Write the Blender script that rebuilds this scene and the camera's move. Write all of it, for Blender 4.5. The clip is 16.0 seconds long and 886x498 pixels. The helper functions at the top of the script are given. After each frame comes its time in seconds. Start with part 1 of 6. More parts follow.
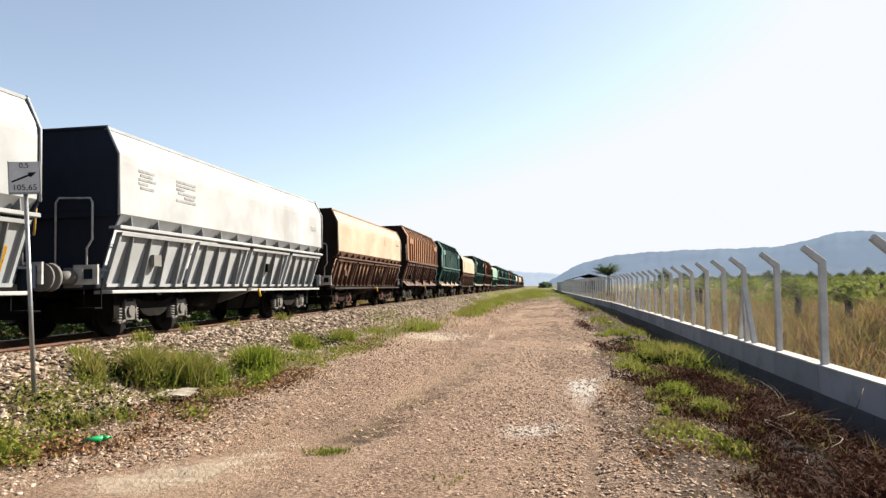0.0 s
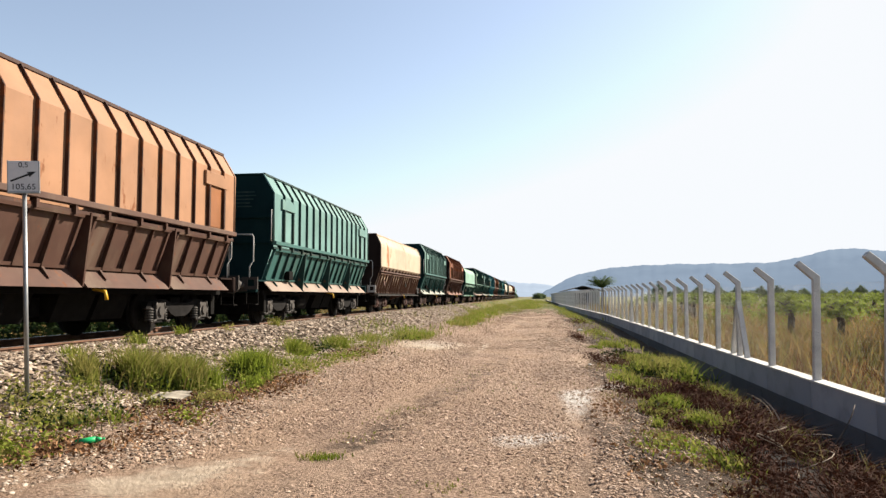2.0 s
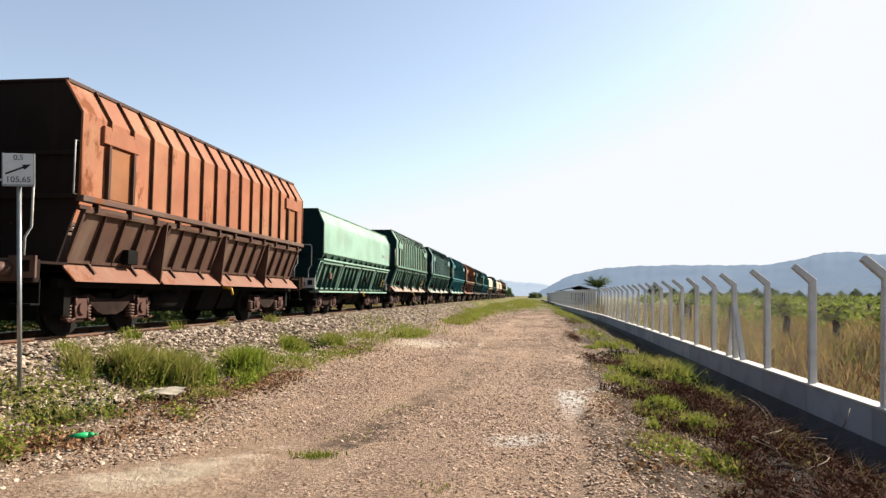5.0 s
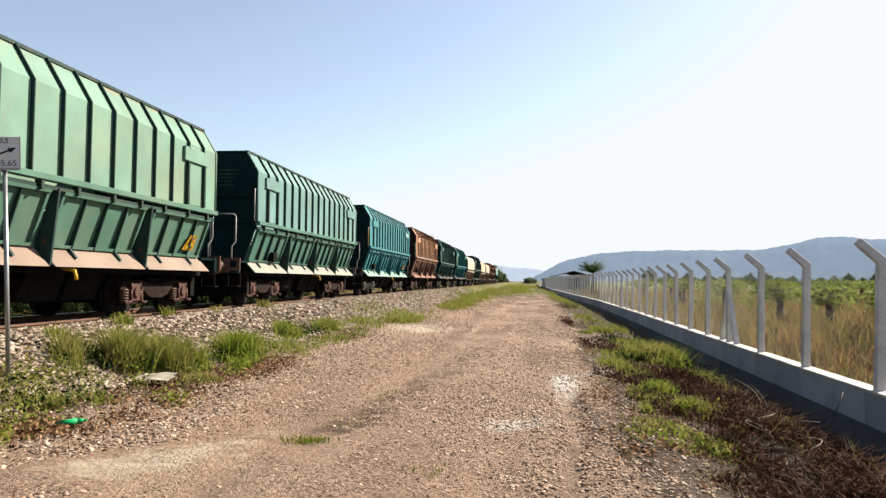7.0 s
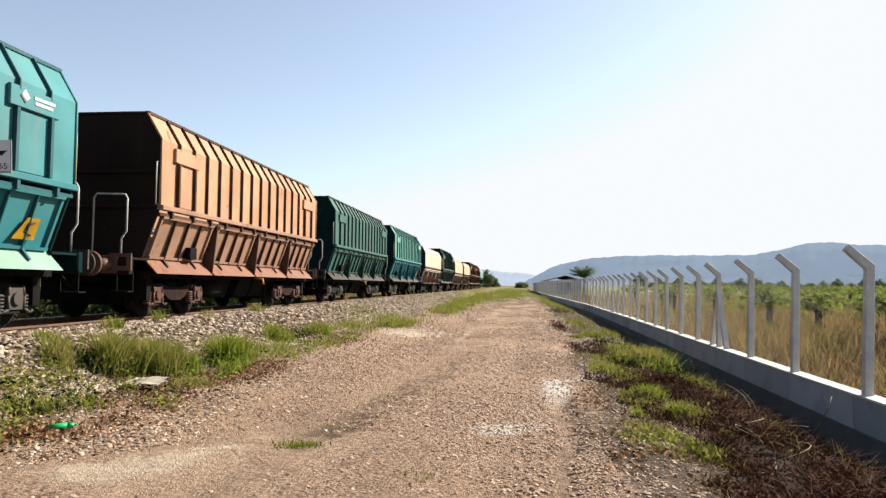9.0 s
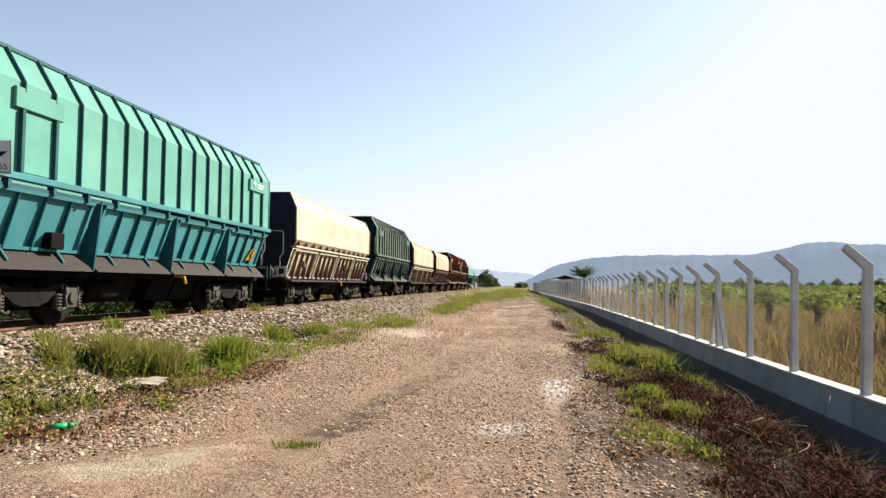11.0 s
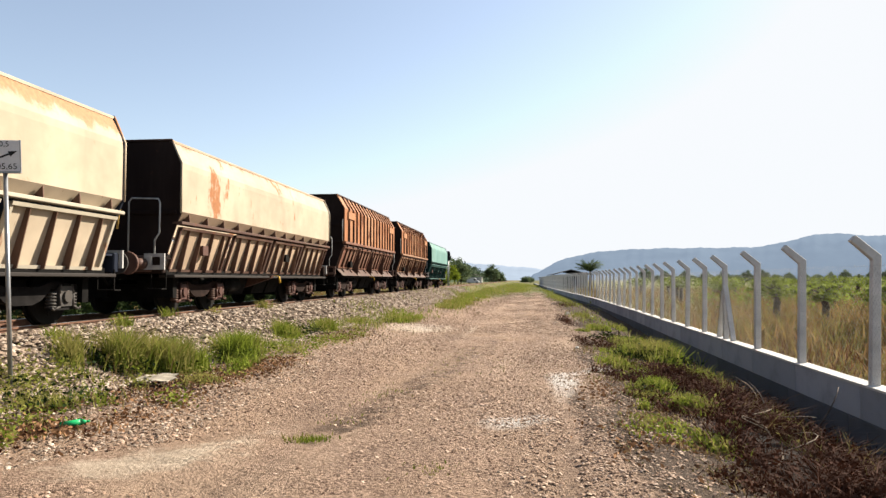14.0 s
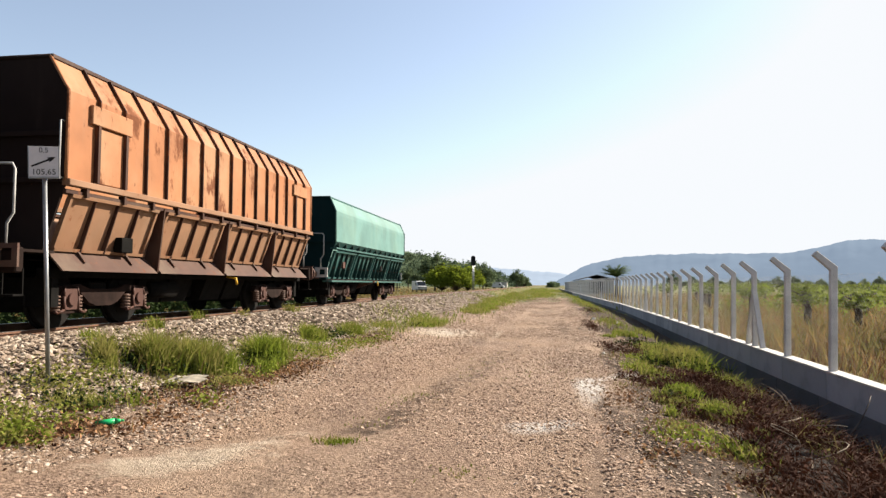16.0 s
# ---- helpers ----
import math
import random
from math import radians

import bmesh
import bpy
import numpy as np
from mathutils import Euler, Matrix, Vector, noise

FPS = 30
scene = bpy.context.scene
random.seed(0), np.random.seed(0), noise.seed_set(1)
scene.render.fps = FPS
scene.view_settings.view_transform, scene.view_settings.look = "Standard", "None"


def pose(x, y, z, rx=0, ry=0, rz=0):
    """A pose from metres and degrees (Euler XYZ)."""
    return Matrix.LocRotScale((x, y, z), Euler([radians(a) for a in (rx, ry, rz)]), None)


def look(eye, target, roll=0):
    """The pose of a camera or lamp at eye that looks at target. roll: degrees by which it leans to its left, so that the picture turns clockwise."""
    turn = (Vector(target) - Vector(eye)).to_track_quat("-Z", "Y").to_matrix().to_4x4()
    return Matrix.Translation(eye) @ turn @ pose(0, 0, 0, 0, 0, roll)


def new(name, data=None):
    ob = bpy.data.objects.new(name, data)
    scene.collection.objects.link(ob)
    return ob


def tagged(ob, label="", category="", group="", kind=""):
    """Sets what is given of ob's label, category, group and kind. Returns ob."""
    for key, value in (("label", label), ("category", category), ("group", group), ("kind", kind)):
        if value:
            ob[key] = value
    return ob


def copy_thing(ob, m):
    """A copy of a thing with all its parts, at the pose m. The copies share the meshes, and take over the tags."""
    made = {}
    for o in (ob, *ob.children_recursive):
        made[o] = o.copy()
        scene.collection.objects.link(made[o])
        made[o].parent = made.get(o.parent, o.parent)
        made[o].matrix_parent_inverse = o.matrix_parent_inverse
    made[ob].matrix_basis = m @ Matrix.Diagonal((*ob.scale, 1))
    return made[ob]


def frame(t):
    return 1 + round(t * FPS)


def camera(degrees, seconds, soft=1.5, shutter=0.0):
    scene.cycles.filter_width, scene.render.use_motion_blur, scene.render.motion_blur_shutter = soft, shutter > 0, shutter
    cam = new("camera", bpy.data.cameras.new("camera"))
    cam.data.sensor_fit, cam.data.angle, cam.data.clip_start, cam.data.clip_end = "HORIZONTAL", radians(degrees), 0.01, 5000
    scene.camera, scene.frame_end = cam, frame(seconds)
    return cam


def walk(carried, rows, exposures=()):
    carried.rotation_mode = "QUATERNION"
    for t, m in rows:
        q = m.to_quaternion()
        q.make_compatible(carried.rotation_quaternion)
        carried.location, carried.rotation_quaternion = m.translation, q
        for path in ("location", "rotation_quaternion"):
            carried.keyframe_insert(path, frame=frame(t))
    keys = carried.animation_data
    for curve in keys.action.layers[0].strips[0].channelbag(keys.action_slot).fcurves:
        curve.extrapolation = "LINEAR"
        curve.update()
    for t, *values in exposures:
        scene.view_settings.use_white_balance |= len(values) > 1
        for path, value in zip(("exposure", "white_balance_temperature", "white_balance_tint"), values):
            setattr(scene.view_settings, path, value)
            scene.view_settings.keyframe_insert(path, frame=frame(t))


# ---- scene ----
# ---------------------------------------------------------------- camera
cam = camera(65.46, 16.0, soft=1.4)
PATH = [
    (0, 0.017, -0.008, 1.611, 93.205, 1.349, 8.154),
    (0.5, 0.032, -0.017, 1.602, 93.435, 1.039, 8.090),
    (1, 0.053, -0.027, 1.613, 93.552, 0.657, 8.065),
    (1.5, 0.019, -0.033, 1.614, 93.701, 0.363, 7.848),
    (2, -0.007, -0.044, 1.599, 93.943, 0.166, 7.652),
    (2.5, -0.023, -0.051, 1.605, 94.040, -0.094, 7.504),
    (3, -0.026, -0.052, 1.605, 94.129, -0.295, 7.433),
    (3.5, -0.020, -0.048, 1.613, 94.168, -0.402, 7.427),
    (4, -0.022, -0.049, 1.609, 94.229, -0.491, 7.411),
    (6.5, -0.002, 0.064, 1.603, 92.725, -0.472, 7.108),
    (7, 0.000, 0.068, 1.593, 92.596, -0.415, 6.911),
    (7.5, -0.003, 0.076, 1.598, 92.533, -0.508, 6.703),
    (8, 0.011, 0.074, 1.597, 92.647, -0.534, 6.567),
    (8.5, -0.000, 0.061, 1.599, 92.791, -0.573, 6.350),
    (9, -0.005, 0.044, 1.597, 92.955, -0.574, 6.210),
    (11.5, 0.006, 0.031, 1.597, 92.949, -0.470, 6.208),
    (12, 0.005, 0.034, 1.599, 92.777, -0.344, 6.212),
    (12.5, 0.009, 0.030, 1.591, 92.659, -0.229, 6.226),
    (13, 0.012, 0.023, 1.599, 92.530, -0.123, 6.295),
    (13.5, 0.014, 0.008, 1.591, 92.545, -0.012, 6.495),
    (14, -0.007, -0.001, 1.592, 92.557, 0.008, 6.705),
    (14.5, -0.015, -0.012, 1.590, 92.553, 0.046, 7.042),
    (15, -0.030, -0.025, 1.591, 92.557, 0.090, 7.501),
    (15.5, -0.014, -0.047, 1.597, 92.571, 0.044, 8.179),
    (16, -0.015, -0.065, 1.593, 92.922, -0.327, 8.775),
]
walk(cam, [(t, pose(*p)) for t, *p in PATH])

# ---------------------------------------------------------------- light
SUN_DIR = Vector((0.64, 0.52, 0.565)).normalized()
world = bpy.data.worlds.new("sky")
scene.world = world
world.use_nodes = True
wn = world.node_tree.nodes
sky = wn.new("ShaderNodeTexSky")
sky.sky_type = "NISHITA"
sky.sun_disc = False
sky.sun_elevation = math.asin(SUN_DIR.z)
sky.sun_rotation = math.atan2(SUN_DIR.x, SUN_DIR.y)
sky.air_density, sky.dust_density, sky.ozone_density = 1.0, 0.65, 1.0
wn["Background"].inputs["Strength"].default_value = 0.058
grade = wn.new("ShaderNodeHueSaturation")
grade.inputs["Saturation"].default_value, grade.inputs["Value"].default_value = 0.76, 1.09
world.node_tree.links.new(sky.outputs[0], grade.inputs["Color"])
cap = wn.new("ShaderNodeVectorMath")      # the glow round the sun stays within the sky's white
cap.operation = "MINIMUM"
cap.inputs[1].default_value = (5.4, 5.55, 5.75)
world.node_tree.links.new(grade.outputs[0], cap.inputs[0])
world.node_tree.links.new(cap.outputs[0], wn["Background"].inputs["Color"])
sun = new("sun", bpy.data.lights.new("sun", "SUN"))
sun.data.energy, sun.data.angle, sun.data.color = 5.0, radians(0.55), (1.0, 0.90, 0.745)
sun.matrix_world = look(SUN_DIR * 50, (0, 0, 0))
scene.view_settings.exposure = 1.58

# ---------------------------------------------------------------- plan
TRACK_X, RAIL_Z = -8.6, 0.86          # track centre line and top of rail
POST_STEP = 2.2                       # fence posts
rng = np.random.default_rng(7)


# ---------------------------------------------------------------- node helpers
ALBEDO = 0.54      # sunlit paint and soil are darker than they look


class Mat:
    """A node material in the making."""

    def __init__(self, name, rough=0.7, metal=0.0, spec=0.4):
        self.m = bpy.data.materials.new(name)
        self.m.use_nodes = True
        self.t = self.m.node_tree
        self.b = self.t.nodes["Principled BSDF"]
        self.b.inputs["Roughness"].default_value = rough
        self.b.inputs["Metallic"].default_value = metal
        self.b.inputs["Specular IOR Level"].default_value = spec
        self.coord = self.t.nodes.new("ShaderNodeTexCoord")

    def node(self, kind, **values):
        n = self.t.nodes.new(kind)
        for k, v in values.items():
            n.inputs[k].default_value = v
        return n

    def link(self, a, b):
        self.t.links.new(a, b)

    def space(self, scale=(1, 1, 1), shift=(0, 0, 0)):
        n = self.t.nodes.new("ShaderNodeMapping")
        n.inputs["Scale"].default_value = scale
        n.inputs["Location"].default_value = shift
        self.link(self.coord.outputs["Object"], n.inputs["Vector"])
        return n.outputs[0]

    def noise(self, scale, detail=4, rough=0.55, stretch=(1, 1, 1), shift=(0, 0, 0)):
        n = self.node("ShaderNodeTexNoise", Scale=scale, Detail=detail, Roughness=rough)
        self.link(self.space(stretch, shift), n.inputs["Vector"])
        return n.outputs["Fac"]

    def ramp(self, value, a, b):
        n = self.t.nodes.new("ShaderNodeMapRange")
        n.interpolation_type = "SMOOTHSTEP"
        n.inputs["From Min"].default_value, n.inputs["From Max"].default_value = a, b
        self.link(value, n.inputs["Value"])
        return n.outputs[0]

    def math(self, op, a, b):
        n = self.t.nodes.new("ShaderNodeMath")
        n.operation = op
        for i, v in enumerate((a, b)):
            if isinstance(v, (int, float)):
                n.inputs[i].default_value = v
            else:
                self.link(v, n.inputs[i])
        return n.outputs[0]

    def mix(self, fac, a, b):
        n = self.t.nodes.new("ShaderNodeMix")
        n.data_type = "RGBA"
        for i, v in ((0, fac), (6, a), (7, b)):
            if isinstance(v, (int, float)):
                n.inputs[i].default_value = v
            elif isinstance(v, tuple):
                n.inputs[i].default_value = (*shade(v, ALBEDO), 1)
            else:
                self.link(v, n.inputs[i])
        return n.outputs[2]

    def attr(self, name):
        n = self.t.nodes.new("ShaderNodeAttribute")
        n.attribute_name = name
        return n.outputs["Fac"]

    def colour(self, c):
        if isinstance(c, tuple):
            self.b.inputs["Base Color"].default_value = (*shade(c, ALBEDO), 1)
        else:
            self.link(c, self.b.inputs["Base Color"])
        return self

    def bump(self, value, strength=0.3, distance=0.02):
        n = self.node("ShaderNodeBump", Strength=strength, Distance=distance)
        self.link(value, n.inputs["Height"])
        self.link(n.outputs[0], self.b.inputs["Normal"])
        return self


def shade(c, k):
    return tuple(min(1, v * k) for v in c)


def plain(name, c, rough=0.7, metal=0.0, vary=0.25, scale=6.0, bump=0.2, spec=0.35):
    """A surface of one colour with grain and stains."""
    m = Mat(name, rough, metal, spec)
    a = m.mix(m.ramp(m.noise(scale), 0.3, 0.7), shade(c, 1 - vary), shade(c, 1 + vary))
    a = m.mix(m.math("MULTIPLY", m.ramp(m.noise(scale * 9, 3), 0.45, 0.75), 0.5), a, shade(c, 1 - 1.3 * vary))
    m.colour(a)
    m.bump(m.noise(scale * 12, 3), bump, 0.01)
    return m.m


PAINTS = {}


def paint(name, c, rust=(0.22, 0.075, 0.03), amount=0.3, dust=(0.42, 0.34, 0.25), dusty=0.3, seed=0, rough=0.6, edge=None, gloss=0.14):
    """Weathered wagon paint: rust patches and streaks, dust, soft dents."""
    if name in PAINTS:
        return PAINTS[name]
    m = Mat(name, rough, 0.0, gloss)
    s = (seed * 7.3, seed * 3.1, seed * 1.7)
    base = m.mix(m.ramp(m.noise(0.8, 4, 0.6, shift=s), 0.3, 0.7), shade(c, 0.82), shade(c, 1.12))
    streak = m.ramp(m.noise(2.2, 5, 0.6, (1, 1.0, 0.12), s), 0.52, 0.78)
    base = m.mix(m.math("MULTIPLY", streak, 0.55 * dusty + 0.15), base, shade(dust, 0.75))
    film = m.ramp(m.noise(0.5, 5, 0.65, shift=(s[1], s[0], 4)), 0.42, 0.75)
    base = m.mix(m.math("MULTIPLY", film, dusty), base, dust)
    patch = m.ramp(m.noise(0.9, 9, 0.72, (1, 1, 0.5), (s[2], s[0], s[1])), 0.69 - 0.22 * amount, 0.74 - 0.2 * amount)
    spots = m.ramp(m.noise(9, 6, 0.7, (1, 1, 0.35), s), 0.67 - 0.1 * amount, 0.71)
    red = m.mix(m.noise(14, 4), shade(rust, 0.6), shade(rust, 1.5))
    base = m.mix(m.math("MULTIPLY", m.math("MAXIMUM", patch, spots), min(1, 0.45 + amount)), base, red)
    if edge:
        # rust creeping down from the top edge, at this height
        z = m.t.nodes.new("ShaderNodeSeparateXYZ")
        m.link(m.coord.outputs["Object"], z.inputs[0])
        wob = m.math("MULTIPLY", m.math("SUBTRACT", m.noise(1.7, 7, 0.75, (1, 1, 0.4), s), 0.5), 0.9)
        base = m.mix(m.ramp(m.math("ADD", z.outputs[2], wob), edge, edge + 0.2), base, red)
    m.colour(base)
    m.bump(m.math("ADD", m.noise(0.9, 2, 0.4, shift=s), m.math("MULTIPLY", m.noise(40, 3), 0.04)), 0.35, 0.10)
    m.link(m.math("ADD", m.math("MULTIPLY", patch, 0.3), rough), m.b.inputs["Roughness"])
    PAINTS[name] = m.m
    return m.m


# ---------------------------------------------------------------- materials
# near black: sooty steel with the shade beneath the wagons worked in
STEEL_DARK = plain("shaded underframe steel", (0.009, 0.008, 0.0075), 0.9, 0.0, 0.4, 5, 0.2, 0.08)
BOGIE_LIGHT = paint("pale bogie grey", (0.22, 0.215, 0.21), amount=0.15, dusty=0.1, seed=4)
BOGIE_GREY = paint("bogie grey", (0.075, 0.068, 0.065), amount=0.2, dusty=0.12, seed=2)
BOGIE_RED = paint("bogie rust", (0.125, 0.06, 0.048), amount=0.5, dusty=0.25, seed=3)
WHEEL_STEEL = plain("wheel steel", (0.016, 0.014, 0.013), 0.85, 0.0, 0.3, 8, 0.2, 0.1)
RAIL_RUST = plain("rail rust", (0.20, 0.095, 0.055), 0.8, 0.1, 0.3, 4)
RAIL_TOP = plain("rail running surface", (0.45, 0.42, 0.40), 0.3, 0.9, 0.15, 4)
PIPE_WHITE = plain("handrail paint", (0.62, 0.62, 0.60), 0.5, 0, 0.25, 6)
PIPE_YELLOW = plain("yellow handrail paint", (0.80, 0.52, 0.14), 0.5, 0, 0.2, 6)
YELLOW = plain("yellow plate", (0.85, 0.48, 0.02), 0.5, 0, 0.12, 5)
BLACK = plain("black lettering", (0.02, 0.02, 0.022), 0.6, 0, 0.1, 5)
GREY_PRINT = plain("faded lettering", (0.33, 0.34, 0.35), 0.7, 0, 0.25, 9)
WHITE_PRINT = plain("white lettering", (0.72, 0.78, 0.76), 0.6, 0, 0.12, 9)
CONCRETE_SLEEPER = plain("sleeper concrete", (0.30, 0.27, 0.24), 0.9, 0, 0.3, 3)
GALVANISED = plain("galvanised steel", (0.42, 0.43, 0.44), 0.4, 0.7, 0.15, 5)
SIGN_GREY = plain("sign sheet", (0.93, 0.95, 1.0), 0.5, 0.0, 0.10, 4)
def block_material(name, k):
    m = Mat(name, 0.92, 0, 0.25)
    r = m.t.nodes.new("ShaderNodeObjectInfo").outputs["Random"]
    a = m.mix(r, shade((0.30, 0.32, 0.36), k), shade((0.42, 0.44, 0.49), k))
    a = m.mix(m.math("MULTIPLY", m.ramp(m.noise(1.6, 5, 0.65), 0.4, 0.75), 0.6), a, shade((0.19, 0.195, 0.21), k))
    a = m.mix(m.math("MULTIPLY", m.ramp(m.noise(4, 6, 0.7, (1, 1, 0.2)), 0.55, 0.8), 0.5), a, shade((0.56, 0.56, 0.58), k))
    m.colour(a)
    m.bump(m.noise(40, 4), 0.4, 0.01)
    return m.m


BLOCK_GREY = block_material("concrete block", 1.3)
# dark copy of the block: shade low on the wall is in the colour
BLOCK_SHADED = block_material("dirty shaded concrete block", 0.34)
CAP_WHITE = plain("lime render cap", (0.74, 0.72, 0.69), 0.9, 0, 0.12, 2.5)
POST_GREY = plain("post concrete", (0.84, 0.81, 0.785), 0.9, 0, 0.18, 3)
CARDBOARD = plain("cardboard", (0.50, 0.44, 0.35), 0.9, 0, 0.2, 5)
BOTTLE_GREEN = plain("green plastic", (0.02, 0.50, 0.16), 0.25, 0, 0.15, 12)
BARK = plain("bark", (0.11, 0.08, 0.055), 0.95, 0, 0.35, 7, 0.8)
OLD_WOOD = plain("old wood", (0.13, 0.10, 0.085), 0.95, 0, 0.3, 5, 0.6)
ROOF_DARK = plain("roof sheet", (0.10, 0.085, 0.08), 0.8, 0, 0.3, 0.6)
HOUSE_WALL = plain("house render", (0.62, 0.60, 0.56), 0.9, 0, 0.15, 0.5)
VAN_WHITE = plain("van paint", (0.80, 0.80, 0.80), 0.3, 0, 0.05, 1)
GLASS_DARK = plain("dark glass", (0.03, 0.035, 0.04), 0.12, 0, 0.1, 1, 0.0)
SIGNAL_BLACK = plain("signal black", (0.015, 0.015, 0.016), 0.7, 0, 0.2, 3)
RUBBER = plain("tyre rubber", (0.02, 0.02, 0.02), 0.9, 0, 0.2, 8)


def leafy(name, c, dry=None, trans=0.25):
    """Foliage: colour differs from leaf to leaf."""
    m = Mat(name, 0.9, 0, 0.08)
    g = m.t.nodes.new("ShaderNodeNewGeometry")
    r = g.outputs["Random Per Island"]
    a = m.mix(r, shade(c, 0.55), shade(c, 1.45))
    if dry:
        a = m.mix(m.ramp(m.math("ADD", m.noise(0.9, 3), m.math("MULTIPLY", r, 0.35)), 0.55, 0.85), a, dry)
    m.colour(a)
    tr = m.t.nodes.new("ShaderNodeBsdfTranslucent")
    m.link(a, tr.inputs["Color"])
    mx = m.t.nodes.new("ShaderNodeMixShader")
    mx.inputs[0].default_value = trans
    m.link(m.b.outputs[0], mx.inputs[1])
    m.link(tr.outputs[0], mx.inputs[2])
    m.link(mx.outputs[0], m.t.nodes["Material Output"].inputs["Surface"])
    return m.m


GRASS = leafy("fresh grass", (0.28, 0.36, 0.045), (0.42, 0.38, 0.12), 0.42)
GRASS_DRY = leafy("dry grass", (0.40, 0.27, 0.135), (0.27, 0.25, 0.08), 0.3)
WEED_BROWN = leafy("dead brown weeds", (0.088, 0.034, 0.019), None, 0.1)
LEAF_DEAD = leafy("dead leaves", (0.33, 0.18, 0.095), None, 0.15)
FIELD_GRASS = leafy("tall field grass", (0.42, 0.265, 0.12), (0.25, 0.23, 0.07), 0.4)
LEAF_BRIGHT = leafy("bright leaves", (0.24, 0.30, 0.055), None, 0.4)
LEAF_LIME = leafy("lime-green leaves", (0.24, 0.30, 0.03), None, 0.4)
# hill leaves are lightened to carry the distance haze
LEAF_HILL = leafy("hill woods", (0.13, 0.18, 0.10), None, 0.2)
MESH_WIRE = plain("weathered wire", (0.25, 0.245, 0.235), 0.6, 0.2, 0.2, 5)
# paler green that stands for haze over the far trees
LEAF_FAR = leafy("far leaves with haze", (0.20, 0.26, 0.13), None, 0.2)
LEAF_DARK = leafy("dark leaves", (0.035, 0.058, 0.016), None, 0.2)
LEAF_PALM = leafy("palm leaves", (0.13, 0.19, 0.05), None, 0.25)


def stone_material(name, cols, rough=0.9):
    m = Mat(name, rough, 0, 0.3)
    g = m.t.nodes.new("ShaderNodeNewGeometry")
    r = g.outputs["Random Per Island"]
    a = m.mix(m.ramp(r, 0.0, 0.5), cols[0], cols[1])
    a = m.mix(m.ramp(r, 0.45, 1.0), a, cols[2])
    a = m.mix(m.math("MULTIPLY", m.noise(25, 3), 0.5), a, shade(cols[0], 0.7))
    m.colour(a)
    return m.m


BALLAST = stone_material("ballast stone", ((0.15, 0.10, 0.07), (0.50, 0.375, 0.28), (0.88, 0.73, 0.59)))
PEBBLE = stone_material("road gravel", ((0.21, 0.12, 0.076), (0.55, 0.365, 0.255), (0.96, 0.73, 0.56)))


def ground_material():
    """Gravel road, sandy ruts, chalky spills, soil and ballast bed on one sheet."""
    m = Mat("ground", 0.95, 0, 0.2)
    gravel = m.mix(m.ramp(m.noise(30, 5, 0.75), 0.40, 0.62), (0.155, 0.092, 0.062), (0.68, 0.475, 0.35))
    gravel = m.mix(m.ramp(m.noise(0.7, 5, 0.6, (1, 0.35, 1)), 0.38, 0.68), gravel, m.mix(m.noise(30, 3), (0.34, 0.22, 0.145), (0.56, 0.39, 0.275)))
    sand = m.mix(m.noise(6, 5), (0.58, 0.455, 0.335), (0.76, 0.62, 0.48))
    soil = m.mix(m.noise(9, 5, 0.7), (0.045, 0.029, 0.02), (0.17, 0.11, 0.072))
    chalk = m.mix(m.noise(14, 4), (0.62, 0.55, 0.49), (0.92, 0.87, 0.81))
    bed = m.mix(m.ramp(m.noise(20, 4, 0.7), 0.35, 0.7), (0.06, 0.042, 0.03), (0.30, 0.225, 0.165))
    field = m.mix(m.ramp(m.noise(0.09, 5, 0.6), 0.35, 0.7), (0.20, 0.165, 0.06), (0.095, 0.12, 0.03))
    rag = m.math("MULTIPLY", m.math("SUBTRACT", m.noise(3.5, 6, 0.7), 0.5), 0.9)

    def part_of(name):
        return m.ramp(m.math("ADD", m.attr(name), rag), 0.35, 0.65)

    gravel = m.mix(m.math("MULTIPLY", m.ramp(m.noise(0.33, 4, 0.6, (1, 0.4, 1), (3, 1, 0)), 0.50, 0.72), 0.55), gravel, (0.15, 0.10, 0.072))
    gravel = m.mix(m.math("MULTIPLY", m.ramp(m.noise(0.45, 4, 0.6, (1, 0.3, 1), (7, 2, 0)), 0.50, 0.70), 0.7), gravel, m.mix(m.noise(18, 4), (0.50, 0.345, 0.235), (0.74, 0.545, 0.40)))
    a = m.mix(part_of("sand"), gravel, sand)
    a = m.mix(part_of("soil"), a, soil)
    wet = m.ramp(m.math("ADD", m.attr("damp"), m.math("MULTIPLY", m.math("SUBTRACT", m.noise(2.6, 7, 0.75, (1, 0.5, 1)), 0.5), 1.3)), 0.25, 0.95)
    a = m.mix(m.math("MULTIPLY", wet, 0.75), a, m.mix(m.noise(24, 5, 0.7), (0.10, 0.064, 0.045), (0.30, 0.20, 0.14)))
    a = m.mix(part_of("bed"), a, bed)
    a = m.mix(part_of("field"), a, field)
    # black for the burnt patch and for shade painted on the soil
    a = m.mix(part_of("char_shade"), a, m.mix(m.noise(22, 4), (0.008, 0.007, 0.006), (0.035, 0.026, 0.02)))
    powder = m.ramp(m.math("ADD", m.attr("chalk"), m.math("MULTIPLY", m.math("SUBTRACT", m.noise(5.0, 6, 0.6, (1, 0.7, 1)), 0.5), 0.6)), 0.2, 1.05)
    a = m.mix(m.math("MULTIPLY", powder, 0.92), a, chalk)
    m.colour(a)
    m.bump(m.math("ADD", m.noise(30, 5, 0.75), m.math("MULTIPLY", m.noise(4, 4), 1.8)), 1.0, 0.05)
    return m.m


GROUND = ground_material()


